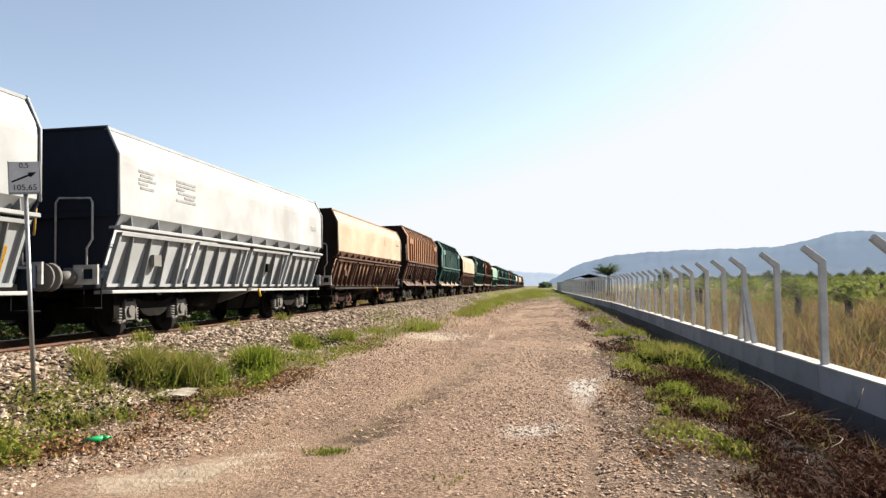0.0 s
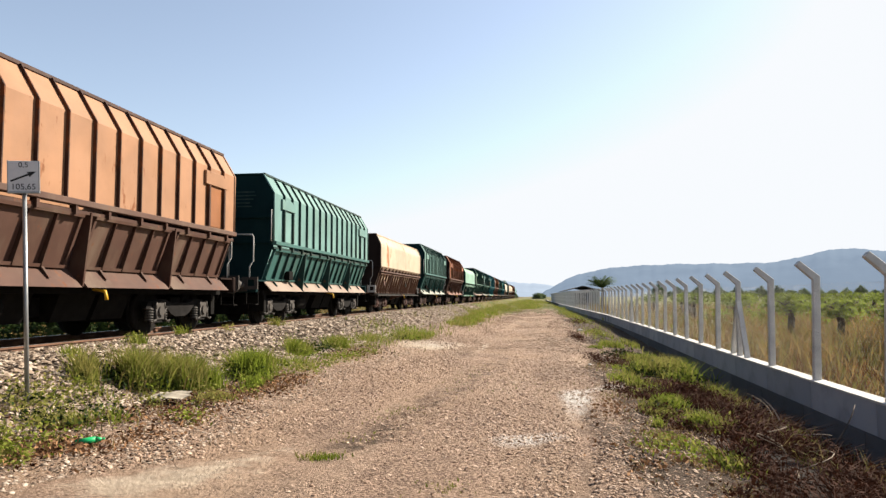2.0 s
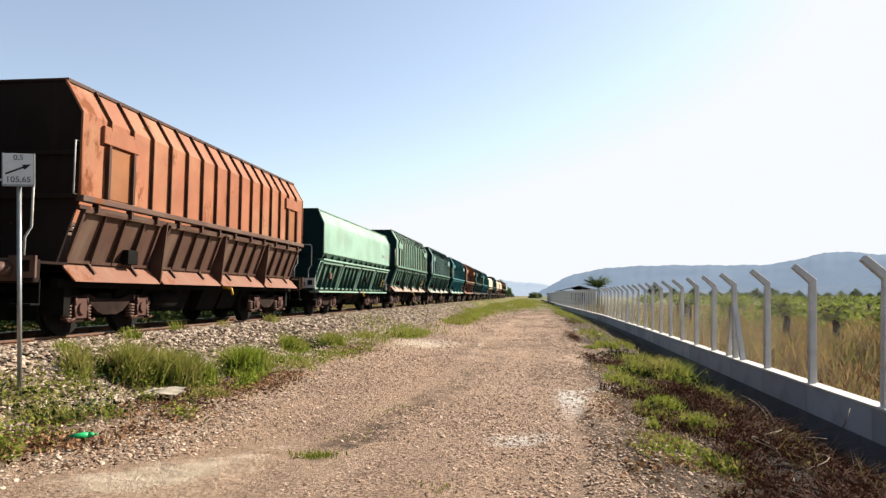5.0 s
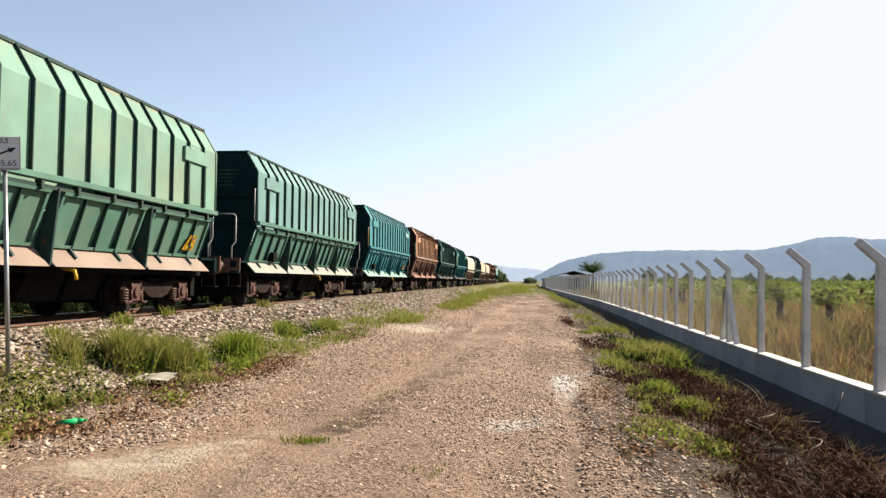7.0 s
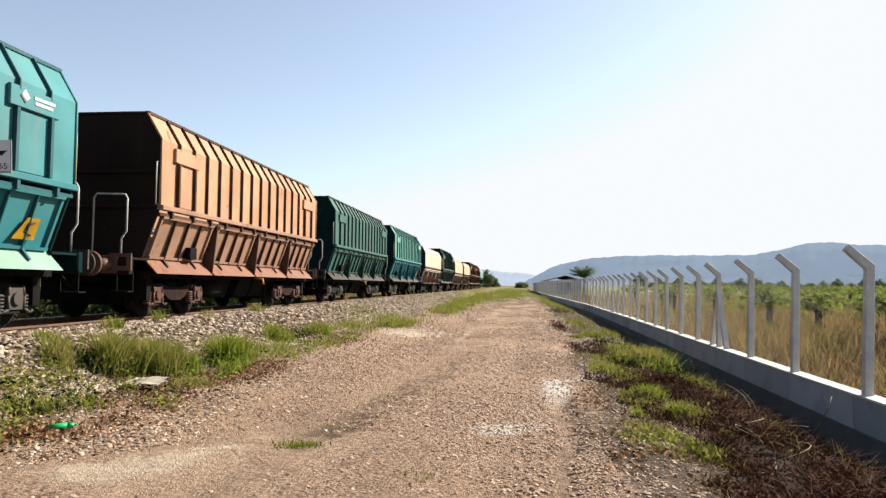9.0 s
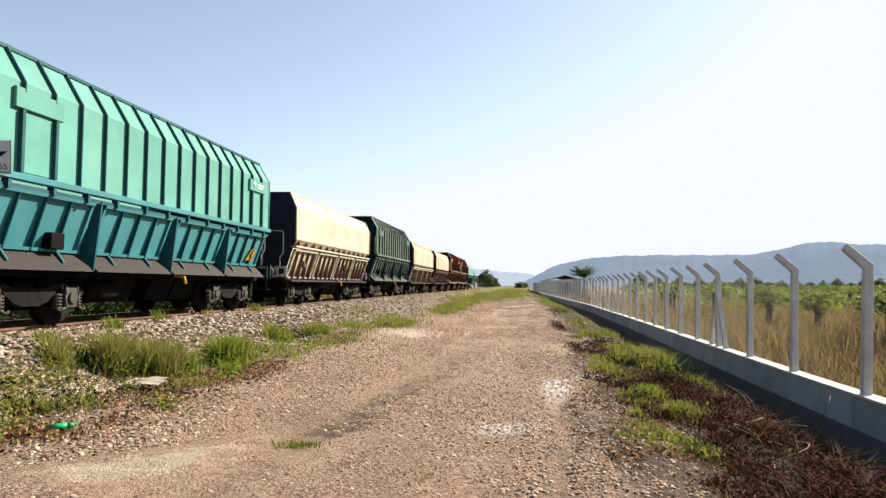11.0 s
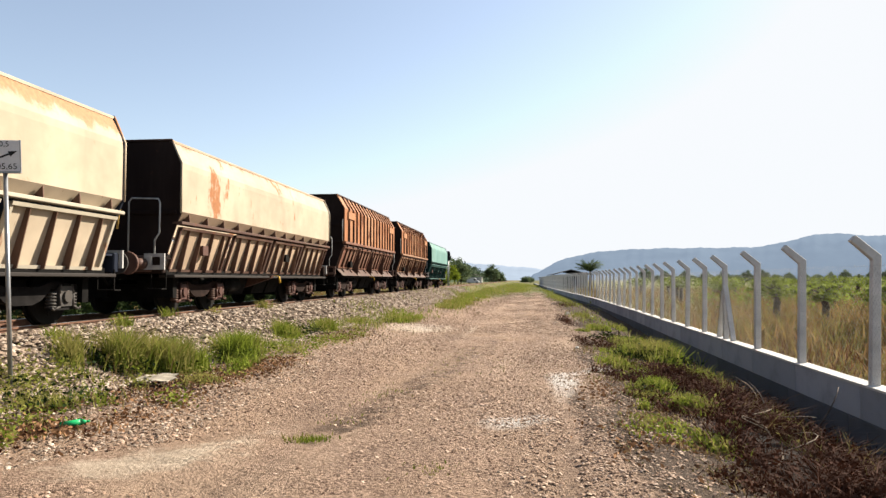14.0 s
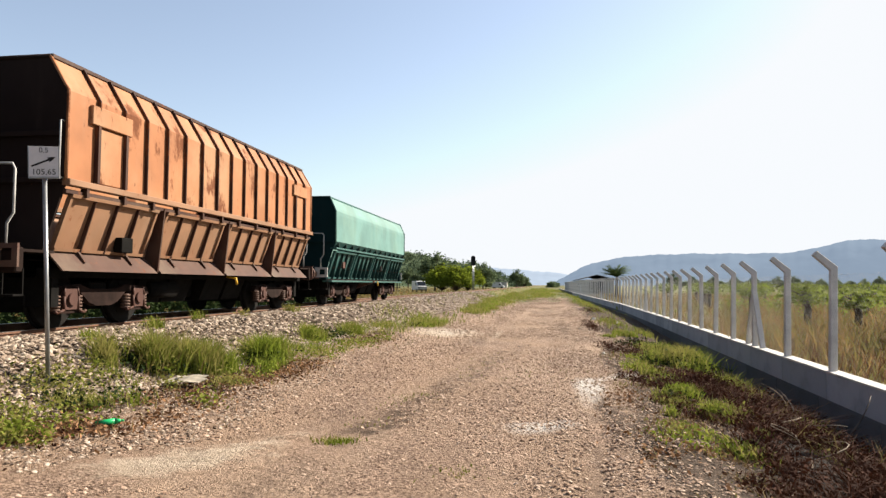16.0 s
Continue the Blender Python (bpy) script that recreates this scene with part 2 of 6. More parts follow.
# ---------------------------------------------------------------- mesh helpers
def mesh_of(bm, name="mesh"):
    me = bpy.data.meshes.new(name)
    bm.to_mesh(me)
    bm.free()
    return me


def part(name, shape, material, parent=None, label="", at=None):
    """One mesh object, from a bmesh or a mesh, under a thing or a part."""
    me = mesh_of(shape, name) if isinstance(shape, bmesh.types.BMesh) else shape
    if material is not None and not me.materials:
        me.materials.append(material)
    ob = new(name, me)
    if parent is not None:
        ob.parent = parent
    if at is not None:
        ob.matrix_basis = at
    if label:
        ob["label"] = label
    return ob


def block(bm, x0, x1, y0, y1, z0, z1, bevel=0.0):
    r = bmesh.ops.create_cube(bm, size=1, matrix=Matrix.Translation(((x0 + x1) / 2, (y0 + y1) / 2, (z0 + z1) / 2)) @ Matrix.Diagonal((x1 - x0, y1 - y0, z1 - z0, 1)))
    if bevel:
        es = list({e for v in r["verts"] for e in v.link_edges})
        bmesh.ops.bevel(bm, geom=es, offset=bevel, segments=1, affect="EDGES")
    return bm


def boxed(x0, x1, y0, y1, z0, z1, bevel=0.0):
    return block(bmesh.new(), x0, x1, y0, y1, z0, z1, bevel)


def prism(bm, outline, a, b, axis="y", smooth=False):
    """Extrude an outline: (x, z) pairs along y, or (y, z) pairs along x."""
    place = (lambda p, s: (p[0], s, p[1])) if axis == "y" else (lambda p, s: (s, p[0], p[1]))
    lo = [bm.verts.new(place(p, a)) for p in outline]
    hi = [bm.verts.new(place(p, b)) for p in outline]
    n = len(outline)
    fs = [bm.faces.new(lo), bm.faces.new(hi[::-1])]
    for i in range(n):
        f = bm.faces.new((lo[(i + 1) % n], lo[i], hi[i], hi[(i + 1) % n]))
        f.smooth = smooth
        fs.append(f)
    bmesh.ops.recalc_face_normals(bm, faces=fs)
    return bm


def sheet_outline(line, thick):
    """The outline of a bent sheet that follows a line of (x, z), thickened inwards."""
    return list(line) + [(x - thick, z) for x, z in reversed(line)]


def cyl(bm, a, b, r, r2=None, sides=10, caps=True):
    a, b = Vector(a), Vector(b)
    d = b - a
    m = Matrix.Translation((a + b) / 2) @ d.to_track_quat("Z", "Y").to_matrix().to_4x4()
    g = bmesh.ops.create_cone(bm, cap_ends=caps, segments=sides, radius1=r, radius2=r if r2 is None else r2, depth=d.length, matrix=m)
    for f in {f for v in g["verts"] for f in v.link_faces}:
        f.smooth = len(f.verts) == 4
    return bm


def sweep(points, radii, sides=6):
    """One pipe through points, with a radius at each."""
    bm = bmesh.new()
    pts = [Vector(p) for p in points]
    rings = []
    for i, p in enumerate(pts):
        d = (pts[min(i + 1, len(pts) - 1)] - pts[max(i - 1, 0)]).normalized()
        q = d.to_track_quat("Z", "Y")
        rings.append([bm.verts.new(p + q @ Vector((radii[i] * math.cos(6.2832 * k / sides), radii[i] * math.sin(6.2832 * k / sides), 0))) for k in range(sides)])
    for r0, r1 in zip(rings, rings[1:]):
        best = min(range(sides), key=lambda o: sum((r0[k].co - r1[(k + o) % sides].co).length for k in range(sides)))
        for k in range(sides):
            f = bm.faces.new((r0[k], r0[(k + 1) % sides], r1[(k + 1 + best) % sides], r1[(k + best) % sides]))
            f.smooth = True
    bm.faces.new(rings[0][::-1])
    bm.faces.new(rings[-1])
    bmesh.ops.recalc_face_normals(bm, faces=list(bm.faces))
    return bm


def tube(points, r, sides=6):
    """A bent pipe through points."""
    return sweep(points, [r] * len(points), sides)


def soup(name, verts, faces, material, smooth=False):
    me = bpy.data.meshes.new(name)
    me.from_pydata(verts, [], faces)
    if smooth:
        me.shade_smooth()
    me.materials.append(material)
    me.update()
    return me


# ---------------------------------------------------------------- ground
def smooth01(v):
    v = np.clip(v, 0, 1)
    return v * v * (3 - 2 * v)


def waves(x, y, k, seed):
    """Cheap uneven relief, from about -1 to 1."""
    g = np.random.default_rng(seed)
    out = 0
    for _ in range(7):
        a, p, f = g.uniform(0, 6.28), g.uniform(0, 6.28), k * g.uniform(0.6, 1.8)
        out = out + np.sin(f * (x * np.cos(a) + y * np.sin(a)) + p)
    return out / 3.5


SECTION_X = [-3000, -60, -16, -11.6, -10.5, -7.74, -7.66, -7.2, -6.8, -5.75, -4.7, -3.2, 1.2, 2.6, 4.2, 6, 12, 3000]
SECTION_Z = [-0.1, -0.1, -0.05, 0.12, 0.69, 0.70, 0.79, 0.79, 0.74, 0.18, 0.10, 0.0, 0.0, -0.16, -0.62, -0.46, -0.32, -0.3]


def ground_z(x, y):
    x, y = np.asarray(x, float), np.asarray(y, float)
    z = np.interp(x, SECTION_X, SECTION_Z)
    z = z + np.clip((y - 12) * 0.010, -0.10, 0.30) * smooth01((x - 1.2) / 2.6)
    rough = np.where((x > -10.6) & (x < -6.8), 0.1, 1.0)
    near = np.where(np.hypot(x, y) < 150, 1, 0.3)
    z = z + rough * near * (0.025 * waves(x, y, 1.6, 1) + 0.012 * waves(x, y, 5, 2))
    # the broken edge of the lane, then two worn ruts
    e = np.interp(y, [4, 5.9, 7.4, 9.6, 12], [0.25, 0.36, 0.50, 0.52, 0.9])
    z = z - 0.05 * np.exp(-((x - e) / 0.13) ** 2) * smooth01((11.5 - y) / 2) * (y > 2)
    for cx in (-2.45, -0.35):
        c = cx + 0.25 * np.sin(y / 9.0)
        z = z - 0.035 * np.exp(-((x - c) / 0.33) ** 2) * (np.abs(x) < 6)
    return z


def blob(x, y, cx, cy, rx, ry, turn=0.0):
    c, s = math.cos(turn), math.sin(turn)
    u, v = (x - cx) * c + (y - cy) * s, -(x - cx) * s + (y - cy) * c
    return np.exp(-((u / rx) ** 2 + (v / ry) ** 2))


def worn(x, y):
    """The smooth sandy wheel track, wide near the bend and narrow beyond."""
    c = np.interp(y, [3.5, 4.6, 5.5, 7, 10, 15, 25, 40], [-4.6, -3.9, -3.25, -2.65, -2.1, -1.75, -1.6, -1.2])
    w = np.interp(y, [4, 6, 8, 12, 40], [0.75, 0.55, 0.34, 0.24, 0.22])
    bend = blob(x, y, -3.35, 5.7, 0.95, 0.5, 0.6)
    return 0.95 * bend + (1 - bend) * np.exp(-((x - c) / w) ** 2) * np.interp(y, [6, 9, 40, 60], [0.6, 0.55, 0.5, 0]) * np.clip(0.8 + 0.45 * waves(x, y, 1.3, 61), 0, 1)


def streaks(x, y):
    """Dark damp wheel marks down the lane and the broken edge beside the chalk."""
    c = np.interp(y, [4, 5.5, 7.3, 8.7, 10.6, 16, 21, 34], [-2.5, -2.24, -2.14, -1.96, -1.7, -1.5, -1.0, 0.0])
    a = 0.62 * np.exp(-((x - c) / np.interp(y, [5, 9, 20], [0.30, 0.26, 0.34])) ** 2) * np.clip(0.75 + 0.7 * waves(x, y, 1.7, 62), 0, 1)
    d = np.interp(y, [4, 12, 21, 40, 60], [-1.1, -0.75, 0.1, 0.9, 1.1])
    b = 0.42 * np.exp(-((x - d) / 0.3) ** 2) * np.clip(0.6 + 0.8 * waves(x, y, 1.2, 63), 0, 1)
    e = np.interp(y, [4, 5.9, 7.4, 9.6, 12], [0.25, 0.36, 0.50, 0.52, 0.9])
    r = 0.75 * np.exp(-((x - e) / 0.14) ** 2) * smooth01((11.5 - y) / 2) * np.clip(0.8 + 0.6 * waves(x, y, 2.5, 64), 0, 1)
    w = 0.5 * blob(x, y, 0.9, 6.6, 0.7, 2.2) * np.clip(0.6 + 0.9 * waves(x, y, 3.0, 65), 0, 1)
    return np.where((y > 3) & (y < 60), a + b + r + w, 0)


def build_ground():
    xs = np.unique(np.concatenate([np.arange(-13, 7, 0.16), np.geomspace(7, 3000, 40), -np.geomspace(13, 3000, 40)]))
    ys = np.unique(np.concatenate([np.arange(1.5, 32, 0.16), np.geomspace(32, 3000, 90), 1.5 - np.geomspace(0.2, 1500, 40)]))
    X, Y = np.meshgrid(xs, ys)
    Z = ground_z(X, Y)
    nx, ny = len(xs), len(ys)
    idx = np.arange(nx * ny).reshape(ny, nx)
    faces = np.stack([idx[:-1, :-1], idx[:-1, 1:], idx[1:, 1:], idx[1:, :-1]], -1).reshape(-1, 4)
    me = soup("ground", np.stack([X, Y, Z], -1).reshape(-1, 3).tolist(), faces.tolist(), GROUND, True)
    x, y = X.ravel(), Y.ravel()
    edge = waves(x, y, 0.55, 5)
    sand = 0.75 * worn(x, y) + 0.4 * blob(x, y, -0.4, 14, 0.5, 7, 0.0) + 0.8 * blob(x, y, -3.4, 22.5, 1.6, 2.2)
    soil = 0.45 * smooth01((x - 0.85 + 0.3 * edge) / 0.5) + 0.6 * smooth01((x - 1.75 + 0.35 * edge) / 0.9) + 0.5 * smooth01((-x - 4.3 + 0.3 * edge) / 0.7)
    soil = soil + 0.36 * blob(x, y, -1.7, 9.5, 0.8, 4, -0.12) + 0.45 * blob(x, y, -0.9, 17, 0.8, 6, -0.1) + 0.5 * blob(x, y, 0.75, 9.0, 0.25, 3.5, 0.05) + 0.45 * blob(x, y, 0.5, 26, 0.5, 8) + 0.26 * blob(x, y, -2.0, 7.2, 0.45, 1.3, -0.2) + 0.45 * blob(x, y, 1.8, 14.0, 0.8, 4.5) + 0.5 * blob(x, y, 1.6, 7.8, 0.7, 2.8)
    bed = smooth01((-x - 5.6) / 0.5) * smooth01((x + 11.9) / 0.5)
    field = smooth01((x - 4.5) / 0.5) + smooth01((-x - 11.7) / 0.6) + smooth01((y - 48 + 10 * edge) / 26) * (1 - 0.75 * blob(x, y * 0, 1.3, 0, 0.5, 1) - 0.75 * blob(x, y * 0, -0.4, 0, 0.5, 1) * (y < 75)) + smooth01((y - 82 + 6 * edge) / 12)
    chalk = 1.2 * blob(x, y, -0.1, 8.02, 0.52, 0.34, 0.75) + 1.2 * blob(x, y, 0.62, 11.3, 0.26, 0.8, 0.1) + 1.1 * blob(x, y, 1.2, 12.5, 0.8, 0.22, 0.95) + 0.55 * blob(x, y, -3.3, 23, 1.0, 2.4) + 0.6 * blob(x, y, 0.5, 10.2, 0.2, 1.0)
    # a burnt patch, then painted shade along the wall foot and among the weeds
    char_shade = 1.0 * blob(x, y, 2.65, 6.3, 0.7, 1.3, 0.2) + 0.8 * blob(x, y, 2.9, 8.6, 0.5, 0.5) + 0.8 * blob(x, y, 2.35, 14.3, 0.5, 0.35) + 0.9 * blob(x, y, 3.5, 8.5, 0.5, 4) + 0.9 * blob(x, y, 2.45, 7.9, 0.45, 0.6) + 0.5 * blob(x, y, 2.6, 10.5, 0.8, 2.0)
    for name, v in (("char_shade", char_shade), ("damp", streaks(x, y)), ("sand", sand), ("soil", soil), ("bed", bed), ("field", field), ("chalk", chalk)):
        me.attributes.new(name, "FLOAT", "POINT").data.foreach_set("value", np.clip(v, 0, 1).astype(np.float32))
    return tagged(new("ground", me), "stony dirt ground with a gravel lane beside the railway", "ground", kind="structure")


ground = build_ground()

STONE_V = np.array([[1, 0, 0.1], [0.35, 0.9, -0.1], [-0.75, 0.6, 0.15], [-0.85, -0.55, -0.05], [0.3, -0.95, 0.1], [0.1, 0.05, 0.8], [-0.05, -0.1, -0.7]])
STONE_F = [(0, 1, 5), (1, 2, 5), (2, 3, 5), (3, 4, 5), (4, 0, 5), (1, 0, 6), (2, 1, 6), (3, 2, 6), (4, 3, 6), (0, 4, 6)]


def scatter_stones(name, x, y, size, material, label, lift=0.25, tall=0.5):
    """Many small angular stones joined in one mesh."""
    n = len(x)
    jit = STONE_V[None] * rng.uniform(0.65, 1.3, (n, 7, 3))
    a = rng.uniform(0, 6.283, n)
    b = rng.uniform(-0.6, 0.6, n)
    c, s = np.cos(a)[:, None], np.sin(a)[:, None]
    v = np.stack([jit[..., 0] * c - jit[..., 1] * s, jit[..., 0] * s + jit[..., 1] * c, jit[..., 2] * tall], -1)
    v[..., 2] += v[..., 0] * b[:, None]
    v *= size[:, None, None]
    v += np.stack([x, y, ground_z(x, y) + size * lift], -1)[:, None]
    f = (np.array(STONE_F)[None] + (np.arange(n) * 7)[:, None, None]).reshape(-1, 3)
    ob = new(name, soup(name, v.reshape(-1, 3).tolist(), f.tolist(), material))
    return tagged(ob, label, "stones", kind="stuff")


def depth_spread(n, y0, y1):
    """More of them close by, fewer far off."""
    return y0 * (y1 / y0) ** rng.uniform(0, 1, n)


n = 46000
by = depth_spread(n, 6.0, 75)
bx = -5.35 - 5.6 * rng.uniform(0, 1, n) ** 1.35
scatter_stones("ballast_stones", bx, by, rng.uniform(0.022, 0.062, n) * (0.8 + by / 60), BALLAST, "angular grey-brown ballast stones heaped along the track", 0.25, 0.72)
n = 14000
by = depth_spread(n, 5.0, 40)
bx = -3.5 - 2.1 * rng.uniform(0, 1, n)
ok = worn(bx, by) < 0.4
scatter_stones("loose_stones", bx[ok], by[ok], (0.006 + 0.022 * rng.uniform(0, 1, n) ** 1.8)[ok], BALLAST, "loose stones at the foot of the ballast bank")
n = 110000
py = depth_spread(n, 3.6, 85)
px = -4.6 + 6.9 * rng.uniform(0, 1, n)
keep = rng.uniform(0, 1, n) < np.clip(0.5 + 0.8 * waves(px, py * 0.6, 1.1, 21), 0.08, 1) - 0.95 * worn(px, py)
px, py = px[keep], py[keep]
scatter_stones("road_gravel", px, py, (0.006 + 0.021 * rng.uniform(0, 1, len(px)) ** 1.7) * (0.8 + py / 40), PEBBLE, "pinkish gravel strewn over the lane")


n = 9000
gy = depth_spread(n, 3.6, 30)
gx = np.where(rng.uniform(0, 1, n) < 0.55, -2.3 - 1.9 * rng.uniform(0, 1, n), -0.6 + 2.6 * rng.uniform(0, 1, n))
ok = (waves(gx, gy, 1.1, 51) > -0.1) & (worn(gx, gy) < 0.35) & ((gx > -2) | (waves(gx, gy, 2.2, 52) > 0.1))
scatter_stones("lane_stones", gx[ok], gy[ok], 0.008 + 0.024 * rng.uniform(0, 1, int(ok.sum())) ** 2.0, PEBBLE, "coarser stones loose on the lane", 0.3, 0.65)


# ---------------------------------------------------------------- track
def build_track():
    track = tagged(new("railway_track"), "rusty steel rails on concrete sleepers in ballast", "railway track", kind="structure")
    prof = [(-0.07, -0.172), (0.07, -0.172), (0.07, -0.16), (0.012, -0.14), (0.012, -0.04), (0.036, -0.03), (0.036, 0), (-0.036, 0), (-0.036, -0.03), (-0.012, -0.04), (-0.012, -0.14), (-0.07, -0.16)]
    for side in (-1, 1):
        x = TRACK_X + side * 0.755
        bm = prism(bmesh.new(), [(px_ + x, pz + RAIL_Z) for px_, pz in prof], -160, 900)
        rail = part("rail", bm, RAIL_RUST, track)
        part("running_surface", boxed(x - 0.022, x + 0.022, -160, 900, RAIL_Z, RAIL_Z + 0.003), RAIL_TOP, rail)
    bm = bmesh.new()
    prism(bm, [(-1.25, 0), (1.25, 0), (1.22, 0.15), (0.4, 0.12), (-0.4, 0.12), (-1.22, 0.15)], -0.13, 0.13)
    sleeper = mesh_of(bm, "sleeper")
    sleeper.materials.append(CONCRETE_SLEEPER)
    for i in range(240):
        part("sleeper", sleeper, None, track, at=pose(TRACK_X, -12 + 0.6 * i, RAIL_Z - 0.325))
    return track


build_track()


# ---------------------------------------------------------------- wagons
# wagon space: y along the track, z from the top of rail, +x towards the lane
MESHES = {}


def shaped(key, make, material):
    """A mesh made once for each key and material, so that alike parts share it."""
    k = (key, material.name)
    if k not in MESHES:
        me = mesh_of(make(), key)
        me.materials.append(material)
        MESHES[k] = me
    return MESHES[k]


FLIP = pose(0, 0, 0, 0, 0, 180)


def spring_shape():
    bm = bmesh.new()
    for i in range(5):
        cyl(bm, (0, 0, i * 0.052), (0, 0, i * 0.052 + 0.03), 0.085, sides=9)
    return cyl(bm, (0, 0, 0), (0, 0, 0.25), 0.06, sides=7)


def side_frame_shape():
    """Bogie side frame: sagging beam with raised ends over the axle boxes."""
    top = [(-1.32, 0.52), (-1.25, 0.66), (-0.62, 0.70), (-0.35, 0.62), (0.35, 0.62), (0.62, 0.70), (1.25, 0.66), (1.32, 0.52)]
    low = [(1.18, 0.50), (0.62, 0.58), (0.38, 0.40), (0.2, 0.34), (-0.2, 0.34), (-0.38, 0.40), (-0.62, 0.58), (-1.18, 0.50)]
    bm = bmesh.new()
    prism(bm, top + low, 0.94, 1.06, axis="x")
    # pale tie bar under each axle box
    for s in (-1, 1):
        prism(bm, [(s * 0.9 - 0.33, 0.24), (s * 0.9 + 0.33, 0.24), (s * 0.9 + 0.33, 0.28), (s * 0.9 - 0.33, 0.28)], 1.02, 1.10, axis="x")
    return bm


def axle_box_shape():
    bm = bmesh.new()
    prism(bm, [(-0.16, -0.16), (0.16, -0.16), (0.19, 0.04), (0.12, 0.17), (-0.12, 0.17), (-0.19, 0.04)], 0.94, 1.13, axis="x")
    cyl(bm, (1.12, 0, 0), (1.17, 0, 0), 0.10, sides=10)
    for s in (-1, 1):
        pts = [(1.12, s * 0.14, 0.2), (1.13, s * 0.17, 0.05), (1.13, s * 0.16, -0.16), (1.13, s * 0.30, -0.21), (1.12, s * 0.36, -0.18)]
        for a, b in zip(pts, pts[1:]):
            cyl(bm, a, b, 0.022, sides=5)
    return bm


def wheelset_shape():
    bm = bmesh.new()
    cyl(bm, (-0.98, 0, 0), (0.98, 0, 0), 0.08, sides=10)
    for s in (-1, 1):
        cyl(bm, (s * 0.68, 0, 0), (s * 0.715, 0, 0), 0.49, sides=24)
        cyl(bm, (s * 0.71, 0, 0), (s * 0.82, 0, 0), 0.46, sides=24)
        cyl(bm, (s * 0.82, 0, 0), (s * 0.86, 0, 0), 0.16, sides=12)
        for k in range(3):
            a = k * 2.094
            cyl(bm, (s * 0.82, 0.28 * math.cos(a), 0.28 * math.sin(a)), (s * 0.835, 0.28 * math.cos(a), 0.28 * math.sin(a)), 0.045, sides=8)
    return bm


WHEELSETS = []
# frame colours far below the bogie paint, to carry the shade there
FRAME_RED = plain("shaded bogie frame rust", (0.032, 0.018, 0.015), 0.9, 0, 0.4, 5, 0.2, 0.08)
FRAME_GREY = plain("shaded bogie frame grey", (0.018, 0.016, 0.016), 0.9, 0, 0.4, 5, 0.2, 0.08)


def build_bogie(wagon, y, material):
    # the wide low box is added to darken the space between the wheels
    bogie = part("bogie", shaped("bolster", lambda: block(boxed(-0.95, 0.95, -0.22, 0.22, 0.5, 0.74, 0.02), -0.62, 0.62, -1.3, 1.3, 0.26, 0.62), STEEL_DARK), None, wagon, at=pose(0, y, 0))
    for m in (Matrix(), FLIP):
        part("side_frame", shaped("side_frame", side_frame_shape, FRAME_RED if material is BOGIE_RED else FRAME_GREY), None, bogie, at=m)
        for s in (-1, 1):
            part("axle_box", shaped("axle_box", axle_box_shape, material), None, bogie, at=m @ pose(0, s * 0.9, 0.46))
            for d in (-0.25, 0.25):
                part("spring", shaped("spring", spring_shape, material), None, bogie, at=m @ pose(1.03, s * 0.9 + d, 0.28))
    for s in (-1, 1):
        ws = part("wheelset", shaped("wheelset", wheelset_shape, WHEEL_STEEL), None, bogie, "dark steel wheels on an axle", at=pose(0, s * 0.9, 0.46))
        WHEELSETS.append((ws, s * 0.9))
    return bogie


def buffer_shape():
    bm = bmesh.new()
    block(bm, -0.17, 0.17, -0.02, 0.04, -0.17, 0.17, 0.015)
    cyl(bm, (0, 0.0, 0), (0, 0.36, 0), 0.12, 0.10, sides=12)
    cyl(bm, (0, 0.34, 0), (0, 0.56, 0), 0.075, sides=10)
    cyl(bm, (0, 0.56, 0), (0, 0.61, 0), 0.23, 0.22, sides=16)
    return bm


def coupling_shape():
    bm = bmesh.new()
    block(bm, -0.05, 0.05, 0, 0.45, -0.06, 0.06, 0.01)
    block(bm, -0.11, 0.11, 0.30, 0.40, -0.05, 0.05, 0.01)
    cyl(bm, (0, 0.38, -0.02), (0, 0.60, -0.30), 0.035, sides=7)
    cyl(bm, (-0.3, -0.05, -0.05), (-0.28, 0.25, -0.42), 0.025, sides=6)
    cyl(bm, (-0.28, 0.25, -0.42), (-0.3, 0.62, -0.15), 0.025, sides=6)
    return bm


